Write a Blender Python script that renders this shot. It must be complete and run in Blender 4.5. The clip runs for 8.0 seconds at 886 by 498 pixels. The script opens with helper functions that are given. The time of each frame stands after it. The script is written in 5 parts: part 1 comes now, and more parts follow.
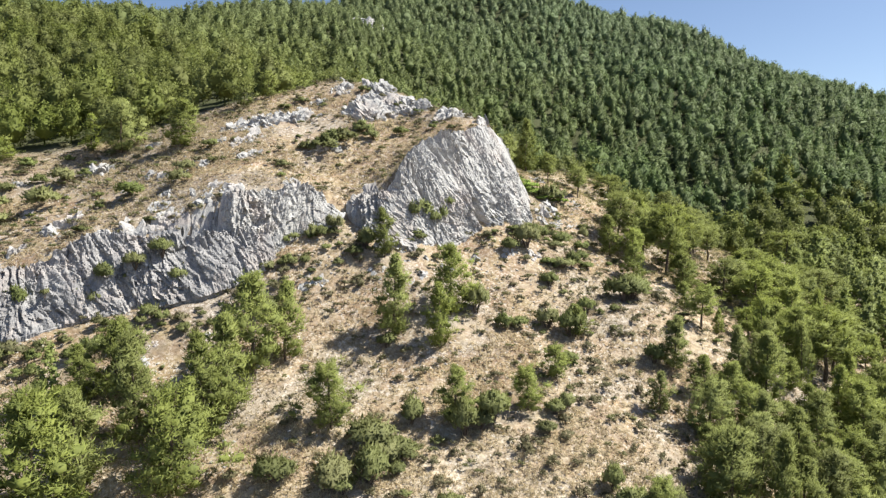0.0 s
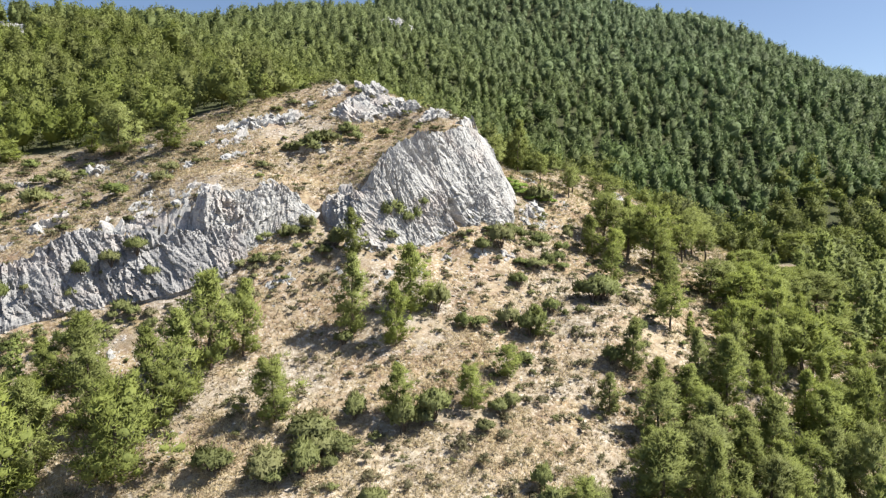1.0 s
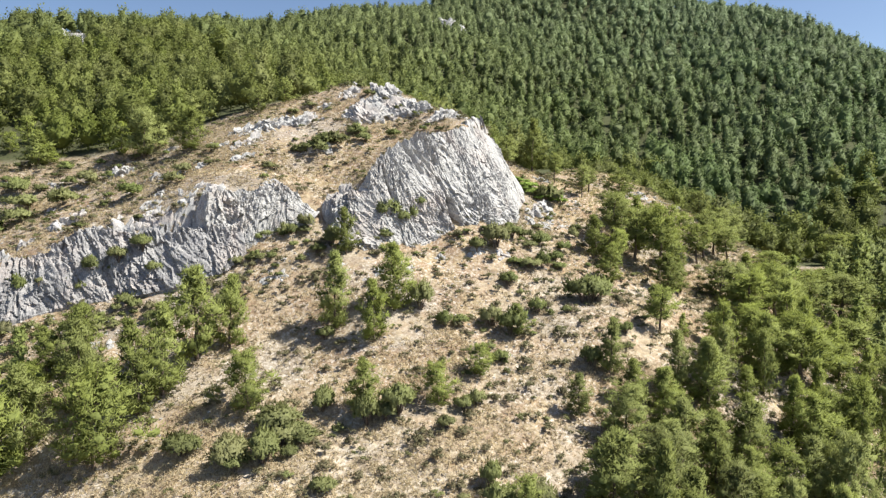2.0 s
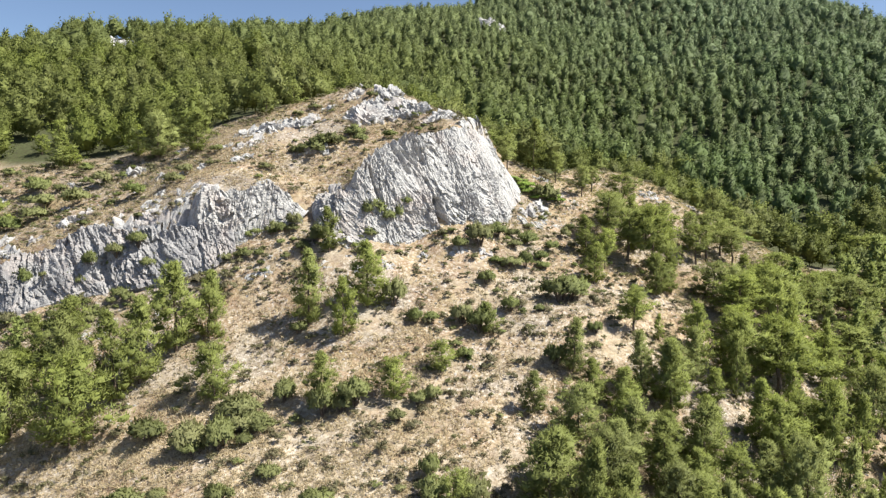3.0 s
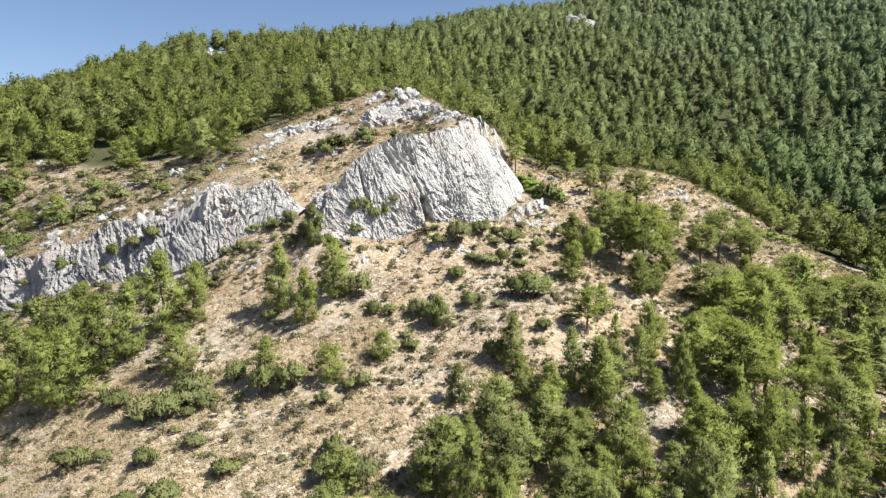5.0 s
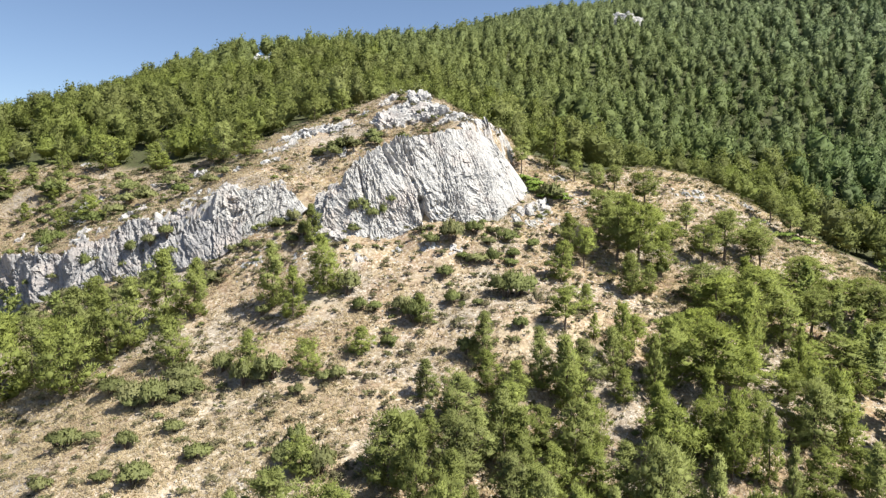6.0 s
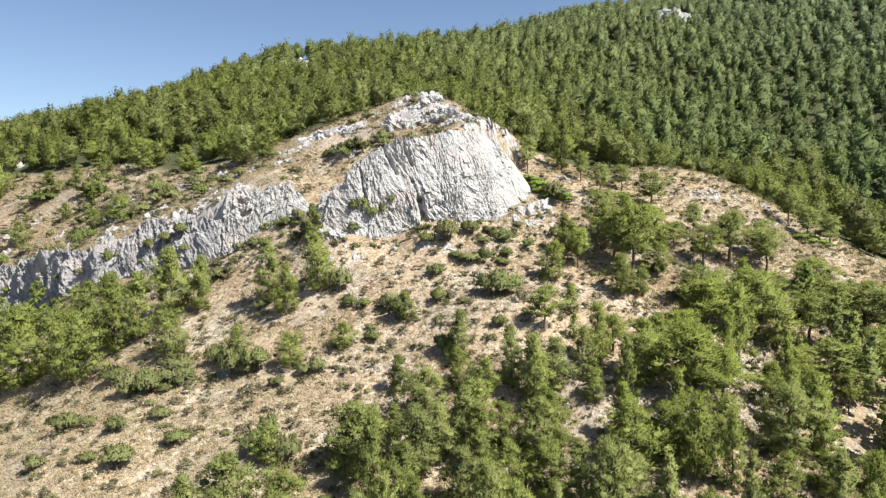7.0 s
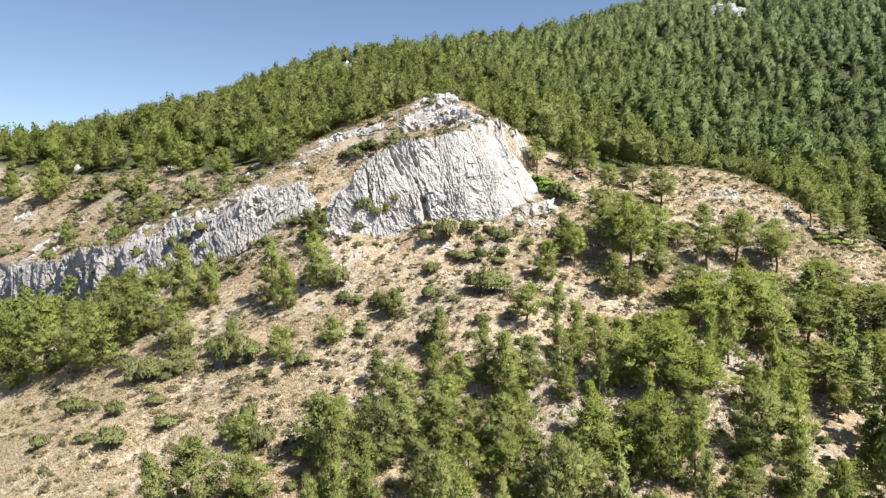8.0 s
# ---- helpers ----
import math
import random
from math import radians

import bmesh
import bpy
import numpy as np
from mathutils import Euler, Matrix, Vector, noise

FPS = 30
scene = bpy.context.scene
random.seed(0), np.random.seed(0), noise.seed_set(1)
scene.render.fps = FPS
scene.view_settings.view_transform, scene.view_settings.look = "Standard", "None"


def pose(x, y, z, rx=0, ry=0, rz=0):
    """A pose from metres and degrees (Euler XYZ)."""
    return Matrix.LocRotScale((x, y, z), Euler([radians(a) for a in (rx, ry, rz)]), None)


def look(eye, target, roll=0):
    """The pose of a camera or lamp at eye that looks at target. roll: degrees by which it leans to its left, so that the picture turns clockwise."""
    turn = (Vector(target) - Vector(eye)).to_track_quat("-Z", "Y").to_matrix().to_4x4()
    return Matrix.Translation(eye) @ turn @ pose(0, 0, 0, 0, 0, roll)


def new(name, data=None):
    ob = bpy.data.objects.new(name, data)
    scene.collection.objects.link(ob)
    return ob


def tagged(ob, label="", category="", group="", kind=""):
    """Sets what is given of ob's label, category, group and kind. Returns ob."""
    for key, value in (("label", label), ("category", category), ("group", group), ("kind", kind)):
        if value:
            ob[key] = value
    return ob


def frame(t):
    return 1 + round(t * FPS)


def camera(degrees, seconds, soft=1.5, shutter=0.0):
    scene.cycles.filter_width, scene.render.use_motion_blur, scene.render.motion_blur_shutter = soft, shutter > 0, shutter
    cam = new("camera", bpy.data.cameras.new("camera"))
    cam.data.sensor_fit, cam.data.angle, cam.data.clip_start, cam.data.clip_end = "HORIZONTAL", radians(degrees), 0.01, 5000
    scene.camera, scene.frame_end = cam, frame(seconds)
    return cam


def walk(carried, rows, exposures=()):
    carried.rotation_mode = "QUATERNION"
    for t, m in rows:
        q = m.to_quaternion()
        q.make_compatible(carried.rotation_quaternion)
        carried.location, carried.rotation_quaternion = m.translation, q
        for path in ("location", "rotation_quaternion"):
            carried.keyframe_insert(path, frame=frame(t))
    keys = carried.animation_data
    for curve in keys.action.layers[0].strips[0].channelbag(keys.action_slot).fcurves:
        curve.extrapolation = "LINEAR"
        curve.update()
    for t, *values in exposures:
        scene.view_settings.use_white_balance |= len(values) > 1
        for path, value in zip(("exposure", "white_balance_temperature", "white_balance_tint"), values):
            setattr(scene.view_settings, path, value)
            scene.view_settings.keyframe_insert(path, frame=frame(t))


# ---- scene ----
cam = camera(64.8, 8.0, soft=1.3)
METRES, EYE, TILT, LEAN, TURN = 60.0, 40.0, -4.2, 0.1, 0.0
ROWS = [
    (0.0, 0.0, 0.0, 0.0, 0.0, 0.0, -0.0),
    (0.5, 0.0601, -0.0058, 0.0008, 1.8, -0.04, -0.16),
    (1.0, 0.1213, -0.0098, 0.0014, 3.91, -0.08, -0.34),
    (1.5, 0.1828, -0.0119, 0.0018, 6.97, -0.15, -0.56),
    (3.0, 0.3721, -0.0045, 0.0034, 14.5, -0.35, -1.14),
    (3.5, 0.4351, 0.0025, 0.0039, 17.34, -0.44, -1.35),
    (4.0, 0.4977, 0.0119, 0.0045, 19.83, -0.52, -1.51),
    (4.5, 0.5604, 0.0241, 0.005, 22.33, -0.61, -1.68),
    (6.0, 0.7441, 0.0752, 0.0085, 30.23, -0.86, -2.18),
    (6.5, 0.8025, 0.0971, 0.0103, 32.84, -0.97, -2.32),
    (7.0, 0.8561, 0.12, 0.0121, 35.26, -1.07, -2.46),
    (7.5, 0.9125, 0.147, 0.0142, 37.98, -1.18, -2.59),
    (8.0, 0.9676, 0.1767, 0.0161, 40.74, -1.3, -2.73),
]
walk(cam, [(t, pose(0, 0, EYE, TILT, LEAN, TURN) @ pose(METRES * x, METRES * y, METRES * z, 90 + pitch, roll, yaw)) for t, x, y, z, yaw, pitch, roll in ROWS])

# ---- world and light: a clear late-summer morning, sun from the right and a little behind ----
SUN_HEIGHT, SUN_SIDE = radians(53), radians(83)   # height; clockwise from +y
world = bpy.data.worlds.new("sky")
scene.world = world
world.use_nodes = True
sky_nodes = world.node_tree
sky_tex = sky_nodes.nodes.new("ShaderNodeTexSky")
sky_tex.sky_type = "NISHITA"
sky_tex.sun_disc = False
sky_tex.sun_elevation, sky_tex.sun_rotation = SUN_HEIGHT, SUN_SIDE
sky_tex.air_density, sky_tex.dust_density, sky_tex.ozone_density, sky_tex.altitude = 0.8, 1.5, 1.1, 1000
sky_nodes.nodes["Background"].inputs["Strength"].default_value = 0.071
sky_nodes.links.new(sky_tex.outputs[0], sky_nodes.nodes["Background"].inputs[0])
sun_data = bpy.data.lights.new("sun", "SUN")
sun_data.energy, sun_data.angle, sun_data.color = 4.7, radians(0.53), (1.0, 0.957, 0.84)
sun = new("sun", sun_data)
sun_way = Vector((math.sin(SUN_SIDE) * math.cos(SUN_HEIGHT), math.cos(SUN_SIDE) * math.cos(SUN_HEIGHT), math.sin(SUN_HEIGHT)))
sun.matrix_world = look(sun_way * 300, (0, 0, 0))
scene.view_settings.exposure = 1.1


# ---- materials ----
def material(name, rough=0.85, spec=0.25):
    """An empty node material: its tree, its shader and a helper that adds nodes."""
    m = bpy.data.materials.new(name)
    m.use_nodes = True
    tree = m.node_tree
    shader = tree.nodes["Principled BSDF"]
    shader.inputs["Roughness"].default_value = rough
    shader.inputs["Specular IOR Level"].default_value = spec

    def add(kind, **values):
        node = tree.nodes.new("ShaderNode" + kind)
        for key, value in values.items():
            node.inputs[key.replace("_", " ")].default_value = value
        return node
    return m, tree, shader, add


def ramp(tree, source, stops):
    node = tree.nodes.new("ShaderNodeValToRGB")
    tree.links.new(source, node.inputs[0])
    while len(node.color_ramp.elements) < len(stops):
        node.color_ramp.elements.new(0.5)
    for e, (at, colour) in zip(node.color_ramp.elements, stops):
        e.position = at
        e.color = (*colour, 1) if not isinstance(colour, float) else (colour, colour, colour, 1)
    return node.outputs[0]


def mixed(tree, fac, a, b, blend="MIX"):
    node = tree.nodes.new("ShaderNodeMix")
    node.data_type, node.blend_type = "RGBA", blend
    for socket, value in ((node.inputs[0], fac), (node.inputs[6], a), (node.inputs[7], b)):
        if isinstance(value, (int, float)):
            socket.default_value = value
        elif isinstance(value, tuple):
            socket.default_value = (*value, 1)
        else:
            tree.links.new(value, socket)
    return node.outputs[2]


def noise_of(tree, add, scale, detail=6.0, rough=0.6, stretch=None, vec=None):
    node = add("TexNoise", Scale=scale, Detail=detail, Roughness=rough)
    if vec is None:
        vec = add("NewGeometry").outputs["Position"]
    if stretch:
        mapping = add("Mapping")
        mapping.inputs["Scale"].default_value = stretch
        mapping.inputs["Rotation"].default_value = (0, 0.4, 0.7)
        tree.links.new(vec, mapping.inputs[0])
        vec = mapping.outputs[0]
    tree.links.new(vec, node.inputs["Vector"])
    return node.outputs[0]


def relief(tree, add, shader, sources):
    """Bumps one upon the other: (height, strength, metres)."""
    last = None
    for source, strength, metres in sources:
        bump = add("Bump", Strength=strength, Distance=metres)
        tree.links.new(source, bump.inputs["Height"])
        if last:
            tree.links.new(last, bump.inputs["Normal"])
        last = bump.outputs[0]
    tree.links.new(last, shader.inputs["Normal"])


def earth_material():
    """Dry earth: straw, soil and stony ground in patches; needle litter and low green under the woods."""
    m, tree, shader, add = material("dry_earth", 0.95, 0.1)
    wide = noise_of(tree, add, 0.11, 5, 0.62)
    mid = noise_of(tree, add, 0.6, 6, 0.68)
    fine = noise_of(tree, add, 2.6, 6, 0.72)
    grain = noise_of(tree, add, 9.0, 5, 0.75)
    straw = mixed(tree, ramp(tree, fine, [(0.36, 0.0), (0.6, 1.0)]), (0.19, 0.143, 0.082), (0.38, 0.303, 0.188))
    soil = mixed(tree, ramp(tree, fine, [(0.4, 0.0), (0.6, 1.0)]), (0.16, 0.105, 0.068), (0.33, 0.235, 0.158))
    stony = mixed(tree, ramp(tree, grain, [(0.4, 0.0), (0.58, 1.0)]), (0.165, 0.142, 0.12), (0.32, 0.29, 0.255))
    base = mixed(tree, ramp(tree, mid, [(0.42, 0.0), (0.57, 1.0)]), soil, straw)
    base = mixed(tree, ramp(tree, wide, [(0.47, 0.0), (0.6, 0.8)]), base, stony)
    worn = add("Attribute")
    worn.attribute_name = "worn"
    bleached = mixed(tree, ramp(tree, fine, [(0.38, 0.0), (0.6, 1.0)]), (0.3, 0.235, 0.155), (0.56, 0.48, 0.36))
    bleached = mixed(tree, ramp(tree, mid, [(0.45, 0.0), (0.6, 0.7)]), bleached, (0.44, 0.4, 0.345))
    base = mixed(tree, worn.outputs["Fac"], base, bleached)
    rust = ramp(tree, noise_of(tree, add, 0.9, 5, 0.7), [(0.53, 0.0), (0.62, 0.4)])
    base = mixed(tree, rust, base, mixed(tree, ramp(tree, grain, [(0.4, 0.0), (0.6, 1.0)]), (0.165, 0.11, 0.064), (0.4, 0.29, 0.18)))
    chips = ramp(tree, noise_of(tree, add, 3.4, 5, 0.85), [(0.52, 0.0), (0.58, 0.9)])
    drift = ramp(tree, noise_of(tree, add, 0.2, 4, 0.7), [(0.38, 0.25), (0.55, 1.0)])
    base = mixed(tree, mixed(tree, 1.0, chips, drift, "MULTIPLY"), base, (0.56, 0.51, 0.46))
    base = mixed(tree, ramp(tree, grain, [(0.34, 0.5), (0.5, 1.0)]), (0.1, 0.07, 0.048), base)
    brush = noise_of(tree, add, 0.28, 6, 0.72)
    base = mixed(tree, ramp(tree, brush, [(0.52, 0.0), (0.62, 0.5)]), base, mixed(tree, ramp(tree, fine, [(0.4, 0.0), (0.6, 1.0)]), (0.1, 0.072, 0.048), (0.21, 0.155, 0.1)))
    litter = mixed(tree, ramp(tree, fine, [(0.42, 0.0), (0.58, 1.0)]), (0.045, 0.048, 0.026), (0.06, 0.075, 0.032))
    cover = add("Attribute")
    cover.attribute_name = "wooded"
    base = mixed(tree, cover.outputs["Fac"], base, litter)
    tree.links.new(base, shader.inputs["Base Color"])
    relief(tree, add, shader, [(mid, 0.6, 0.15), (fine, 0.7, 0.06), (grain, 0.7, 0.02)])
    return m


def limestone_material(name, bedded, grey=(0.295, 0.295, 0.306), pale=(0.48, 0.472, 0.464), stained=0.5):
    """Pale limestone: cracks and stains drawn out along the leaning beds (the crags carry their own bedding coordinates)."""
    m, tree, shader, add = material(name, 0.9, 0.2)
    bed = None
    if bedded:
        carried = add("Attribute")
        carried.attribute_name = "bed"
        bed = carried.outputs["Vector"]
    wide = noise_of(tree, add, 0.3, 5, 0.65)

    def drawn(scale, detail, rough, along):
        mapping = add("Mapping")
        mapping.inputs["Scale"].default_value = (1, along, 1)
        tree.links.new(bed if bedded else add("NewGeometry").outputs["Position"], mapping.inputs[0])
        return noise_of(tree, add, scale, detail, rough, None, mapping.outputs[0])
    streak = drawn(1.6, 7, 0.7, 0.25)
    crack = drawn(4.5, 6, 0.7, 0.3)
    fine = noise_of(tree, add, 5.0, 8, 0.75)
    grain = noise_of(tree, add, 16.0, 5, 0.75)
    base = mixed(tree, ramp(tree, streak, [(0.38, 0.0), (0.55, 1.0)]), grey, pale)
    base = mixed(tree, ramp(tree, wide, [(0.5, 0.0), (0.64, 0.65)]), base, (0.45, 0.39, 0.365))
    base = mixed(tree, ramp(tree, fine, [(0.36 + 0.1 * (stained - 0.5), stained), (0.46 + 0.14 * (stained - 0.5), 0.0)]), base, (0.19, 0.19, 0.2))
    pits = noise_of(tree, add, 9.0, 6, 0.8)
    base = mixed(tree, ramp(tree, pits, [(0.41, 0.65), (0.5, 0.0)]), base, (0.185, 0.18, 0.185))
    base = mixed(tree, ramp(tree, pits, [(0.56, 0.0), (0.66, 0.5)]), base, (0.57, 0.555, 0.54))
    base = mixed(tree, ramp(tree, crack, [(0.33, 0.6), (0.42, 0.0)]), base, (0.12, 0.12, 0.125))
    tree.links.new(base, shader.inputs["Base Color"])
    relief(tree, add, shader, [(streak, 0.4, 0.12), (crack, 0.8, 0.06), (fine, 0.7, 0.06), (grain, 0.6, 0.015)])
    return m


def leaf_material(name, dark, light, old, glow=0.25, joined_wood=False, calm=1.0, high=None, west=None):
    """Foliage: varies from plant to plant and from tuft to tuft; thin, so that some light passes."""
    m, tree, shader, add = material(name, 0.7, 0.2)
    tuft = add("NewGeometry").outputs["Random Per Island"]
    if joined_wood:
        each = add("Attribute")
        each.attribute_name = "plant"
        plant = each.outputs["Fac"]
    else:
        plant = add("ObjectInfo").outputs["Random"]
    colour = mixed(tree, ramp(tree, tuft, [(0.0, 0.5 - 0.5 * calm), (1.0, 0.5 + 0.5 * calm)]), dark, light)
    wide = noise_of(tree, add, 0.6, 3, 0.6)
    colour = mixed(tree, ramp(tree, wide, [(0.4, 0.0), (0.65, 0.5)]), colour, light)
    stand = noise_of(tree, add, 0.035, 3, 0.6)
    colour = mixed(tree, ramp(tree, stand, [(0.38, 0.0), (0.62, 0.45)]), colour, old)
    colour = mixed(tree, ramp(tree, plant, [(0.0, 0.0), (0.45, 0.1), (1.0, 0.75)]), colour, old)
    if west:                                            # lighter, yellower needle colours towards the western ridge
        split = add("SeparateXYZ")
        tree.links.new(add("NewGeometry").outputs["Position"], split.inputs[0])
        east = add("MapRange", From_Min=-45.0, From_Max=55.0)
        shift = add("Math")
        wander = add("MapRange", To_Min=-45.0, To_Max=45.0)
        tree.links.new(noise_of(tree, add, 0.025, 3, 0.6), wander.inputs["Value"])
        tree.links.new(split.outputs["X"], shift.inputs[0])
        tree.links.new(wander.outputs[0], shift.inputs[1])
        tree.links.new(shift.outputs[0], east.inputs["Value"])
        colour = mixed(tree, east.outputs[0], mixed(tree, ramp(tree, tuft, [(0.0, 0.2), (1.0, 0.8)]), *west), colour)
    if high:                                            # paler and greyer with height: distance haze mixed into the needle colour
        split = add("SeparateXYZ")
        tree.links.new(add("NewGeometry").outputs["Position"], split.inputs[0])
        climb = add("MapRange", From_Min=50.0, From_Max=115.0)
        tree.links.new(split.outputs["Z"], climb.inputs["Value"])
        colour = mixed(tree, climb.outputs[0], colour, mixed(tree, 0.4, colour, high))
    shuffled = add("Math")
    shuffled.operation = "FRACT"
    spread = add("Math")
    spread.operation = "MULTIPLY"
    spread.inputs[1].default_value = 7.13
    tree.links.new(plant, spread.inputs[0])
    tree.links.new(spread.outputs[0], shuffled.inputs[0])
    colour = mixed(tree, 1.0, colour, ramp(tree, shuffled.outputs[0], [(0.0, 0.72), (1.0, 1.1)]), "MULTIPLY")
    tree.links.new(colour, shader.inputs["Base Color"])
    thin = add("BsdfTranslucent")
    tree.links.new(colour, thin.inputs[0])
    both = add("MixShader", Fac=glow)
    tree.links.new(shader.outputs[0], both.inputs[1])
    tree.links.new(thin.outputs[0], both.inputs[2])
    tree.links.new(both.outputs[0], tree.nodes["Material Output"].inputs[0])
    return m


def bark_material():
    m, tree, shader, add = material("pine_bark", 0.95, 0.1)
    fine = noise_of(tree, add, 9.0, 5, 0.7, (1, 1, 0.3))
    colour = mixed(tree, ramp(tree, fine, [(0.35, 0.0), (0.65, 1.0)]), (0.07, 0.05, 0.04), (0.2, 0.16, 0.13))
    tree.links.new(colour, shader.inputs["Base Color"])
    relief(tree, add, shader, [(fine, 0.8, 0.02)])
    return m


EARTH, BARK = earth_material(), bark_material()
LIMESTONE = limestone_material("pale_limestone", True)
# darker, bluer copy of the limestone: the low crags' shade put into its colour
SHADED_STONE = limestone_material("shaded_grey_limestone", True, (0.155, 0.155, 0.17), (0.35, 0.343, 0.348), 0.8)
PEBBLE = limestone_material("loose_limestone", False, (0.26, 0.245, 0.225), (0.4, 0.38, 0.35))
NEEDLES = leaf_material("pine_needles", (0.1, 0.132, 0.032), (0.312, 0.36, 0.074), (0.262, 0.288, 0.112), 0.4, False, 0.85)
# the pine needles again, darkened in colour for the shade among the flank trees
FLANK_NEEDLES = leaf_material("flank_needles", (0.088, 0.12, 0.032), (0.272, 0.322, 0.07), (0.226, 0.258, 0.105), 0.4, True, 0.85)
FAR_NEEDLES = leaf_material("wood_needles", (0.112, 0.148, 0.032), (0.2, 0.232, 0.052), (0.195, 0.212, 0.078), 0.4, True, 0.5)
# bluish green, with the mountain's distance haze put into the colour
HAZED_NEEDLES = leaf_material("mountain_needles", (0.086, 0.141, 0.051), (0.15, 0.21, 0.076), (0.17, 0.206, 0.096), 0.42, True, 0.5, (0.21, 0.275, 0.18), ((0.125, 0.153, 0.036), (0.21, 0.232, 0.055)))
MASTIC = leaf_material("mastic_leaves", (0.115, 0.15, 0.045), (0.23, 0.28, 0.085), (0.26, 0.255, 0.13), 0.4, False, 0.7)
SCRUB = leaf_material("scrub_leaves", (0.09, 0.092, 0.045), (0.18, 0.178, 0.092), (0.185, 0.16, 0.1), 0.3)
JOINED_MASTIC = leaf_material("evergreen_leaves", (0.115, 0.15, 0.045), (0.23, 0.28, 0.085), (0.26, 0.255, 0.13), 0.4, True, 0.7)
JOINED_SCRUB = leaf_material("dry_scrub_leaves", (0.09, 0.092, 0.045), (0.18, 0.178, 0.092), (0.185, 0.16, 0.1), 0.3, True)
FERN = leaf_material("fern_leaves", (0.17, 0.26, 0.045), (0.27, 0.39, 0.075), (0.25, 0.32, 0.085), 0.4)
OLIVE_GRASS = leaf_material("olive_grass", (0.25, 0.22, 0.1), (0.45, 0.4, 0.2), (0.4, 0.34, 0.18), 0.4)
STRAW = leaf_material("dry_grass", (0.4, 0.318, 0.2), (0.64, 0.54, 0.37), (0.52, 0.445, 0.3), 0.45)

# ---- the lie of the land: spot heights (x, y, z) on the slope, the shelf above the crags and the mountain ----
SLOPE = [(-5, 32, 19.3), (1.6, 35.2, 20.4), (9.4, 41.1, 21.9), (2.5, 44.5, 23.8), (8.5, 45, 23.6), (-13.9, 38.9, 20.6), (-11.2, 44, 23.9),
         (-4.1, 49.6, 26.3), (3.9, 54.4, 28.4), (12.6, 56.9, 27.8), (18.7, 60.5, 29.2), (4.7, 60.7, 31.3), (11.9, 65.1, 31.6),
         (15.2, 66.5, 31.3), (14.8, 77.9, 35.4), (26.7, 73.5, 29.2), (-9, 54.2, 28.9), (44.9, 72.6, 21.3), (40, 63.6, 21.3),
         (23, 50, 21.5), (36, 53, 18.0), (20, 38, 17.8), (0, 15, 12.0), (-40, 30, 13.0), (-22, 46, 25.0)]
CRAG_FOOT = [(-32.7, 52.3, 29.3), (-29, 54.6, 30.4), (-24.6, 56.4, 31.0), (-16.5, 59.2, 33.2), (-12.9, 63.4, 36.4), (-7.5, 63.5, 36.0),
             (-1.9, 65.2, 35.4), (0.4, 66.2, 34.9), (3.8, 70, 36.8), (7.8, 72.2, 36.8), (10.4, 79.2, 37.8), (-44.3, 50.8, 24.6), (-58, 48.8, 22.4), (-80, 47.6, 20.5)]
SPUR = [(18.2, 90.4, 40.0), (24.7, 99.2, 37.9), (5.6, 94.2, 45.8), (9.2, 97.3, 43.7), (20.7, 110, 43.6), (25.6, 112.5, 42.2),
        (30.5, 114.5, 39.3), (39.5, 117, 34.2), (47, 118, 29.4), (65, 118, 28.0), (10, 110, 44.5)]
MOUNTAIN = [(58, 133, 29), (81, 165, 46), (52.6, 178, 49.5), (20, 189, 55), (38, 195, 59.5), (16, 291, 105), (-29, 184, 68), (-28, 263, 101),
            (-97, 239, 98), (-80, 262, 106), (-98, 155, 78.5), (-116, 163, 84.5), (-120, 147, 77.5), (-128, 105, 61), (-136, 68, 49.5), (-160, 171, 83.5), (-185, 160, 73), (-178, 200, 82), (82, 320, 116.5), (100, 300, 105.5), (127, 304, 96),
            (154, 270, 76.5), (172, 281, 73), (20, 350, 142), (-40, 330, 128), (60, 345, 130), (-20, 125, 56), (34, 142, 36), (10, 132, 42.5), (-8, 118, 49)]
BEYOND = [(-210, 210, 60), (-230, 90, 30), (160, 420, 60), (20, 470, 100), (-110, 420, 80), (250, 240, 30), (150, 100, 8), (110, 40, 0),
          (0, -40, -8), (-120, 20, 8), (0, -320, -70), (-500, 0, -20), (500, 0, -40), (600, 600, 10), (-600, 600, 20), (0, 900, 30),
          (1500, 1500, 0), (-1500, 1500, 0), (1500, -1500, -60), (-1500, -1500, -60)]
SHELF = [(-35.5, 58.4, 35.8), (-28.2, 58.6, 37.0), (-24, 59.5, 36.9), (-19.5, 62.2, 39.8), (-16, 64, 40.6), (-12.9, 66.5, 41.0), (-10.5, 68.5, 40.4),
         (-8, 68.0, 40.2), (-4.7, 68, 42.2), (-1.6, 71, 45.0), (0.3, 72.5, 46.3), (2.3, 75, 46.9), (4.2, 78, 47.8),
         (5.6, 81.5, 48.2), (0.5, 84.2, 50.0), (-3.4, 83.4, 49.5), (-9.2, 83.1, 50.4), (-5.6, 88.0, 53.0), (-13.8, 93, 54.8), (-9.5, 99, 51.2), (-1, 93.5, 49.3), (-20, 101, 52.6),
         (-18.2, 81.7, 49.7), (-23.2, 78.7, 48.3), (-12.2, 77, 46.7), (-23.9, 69.9, 43.6), (-25.5, 67.7, 42.2)]
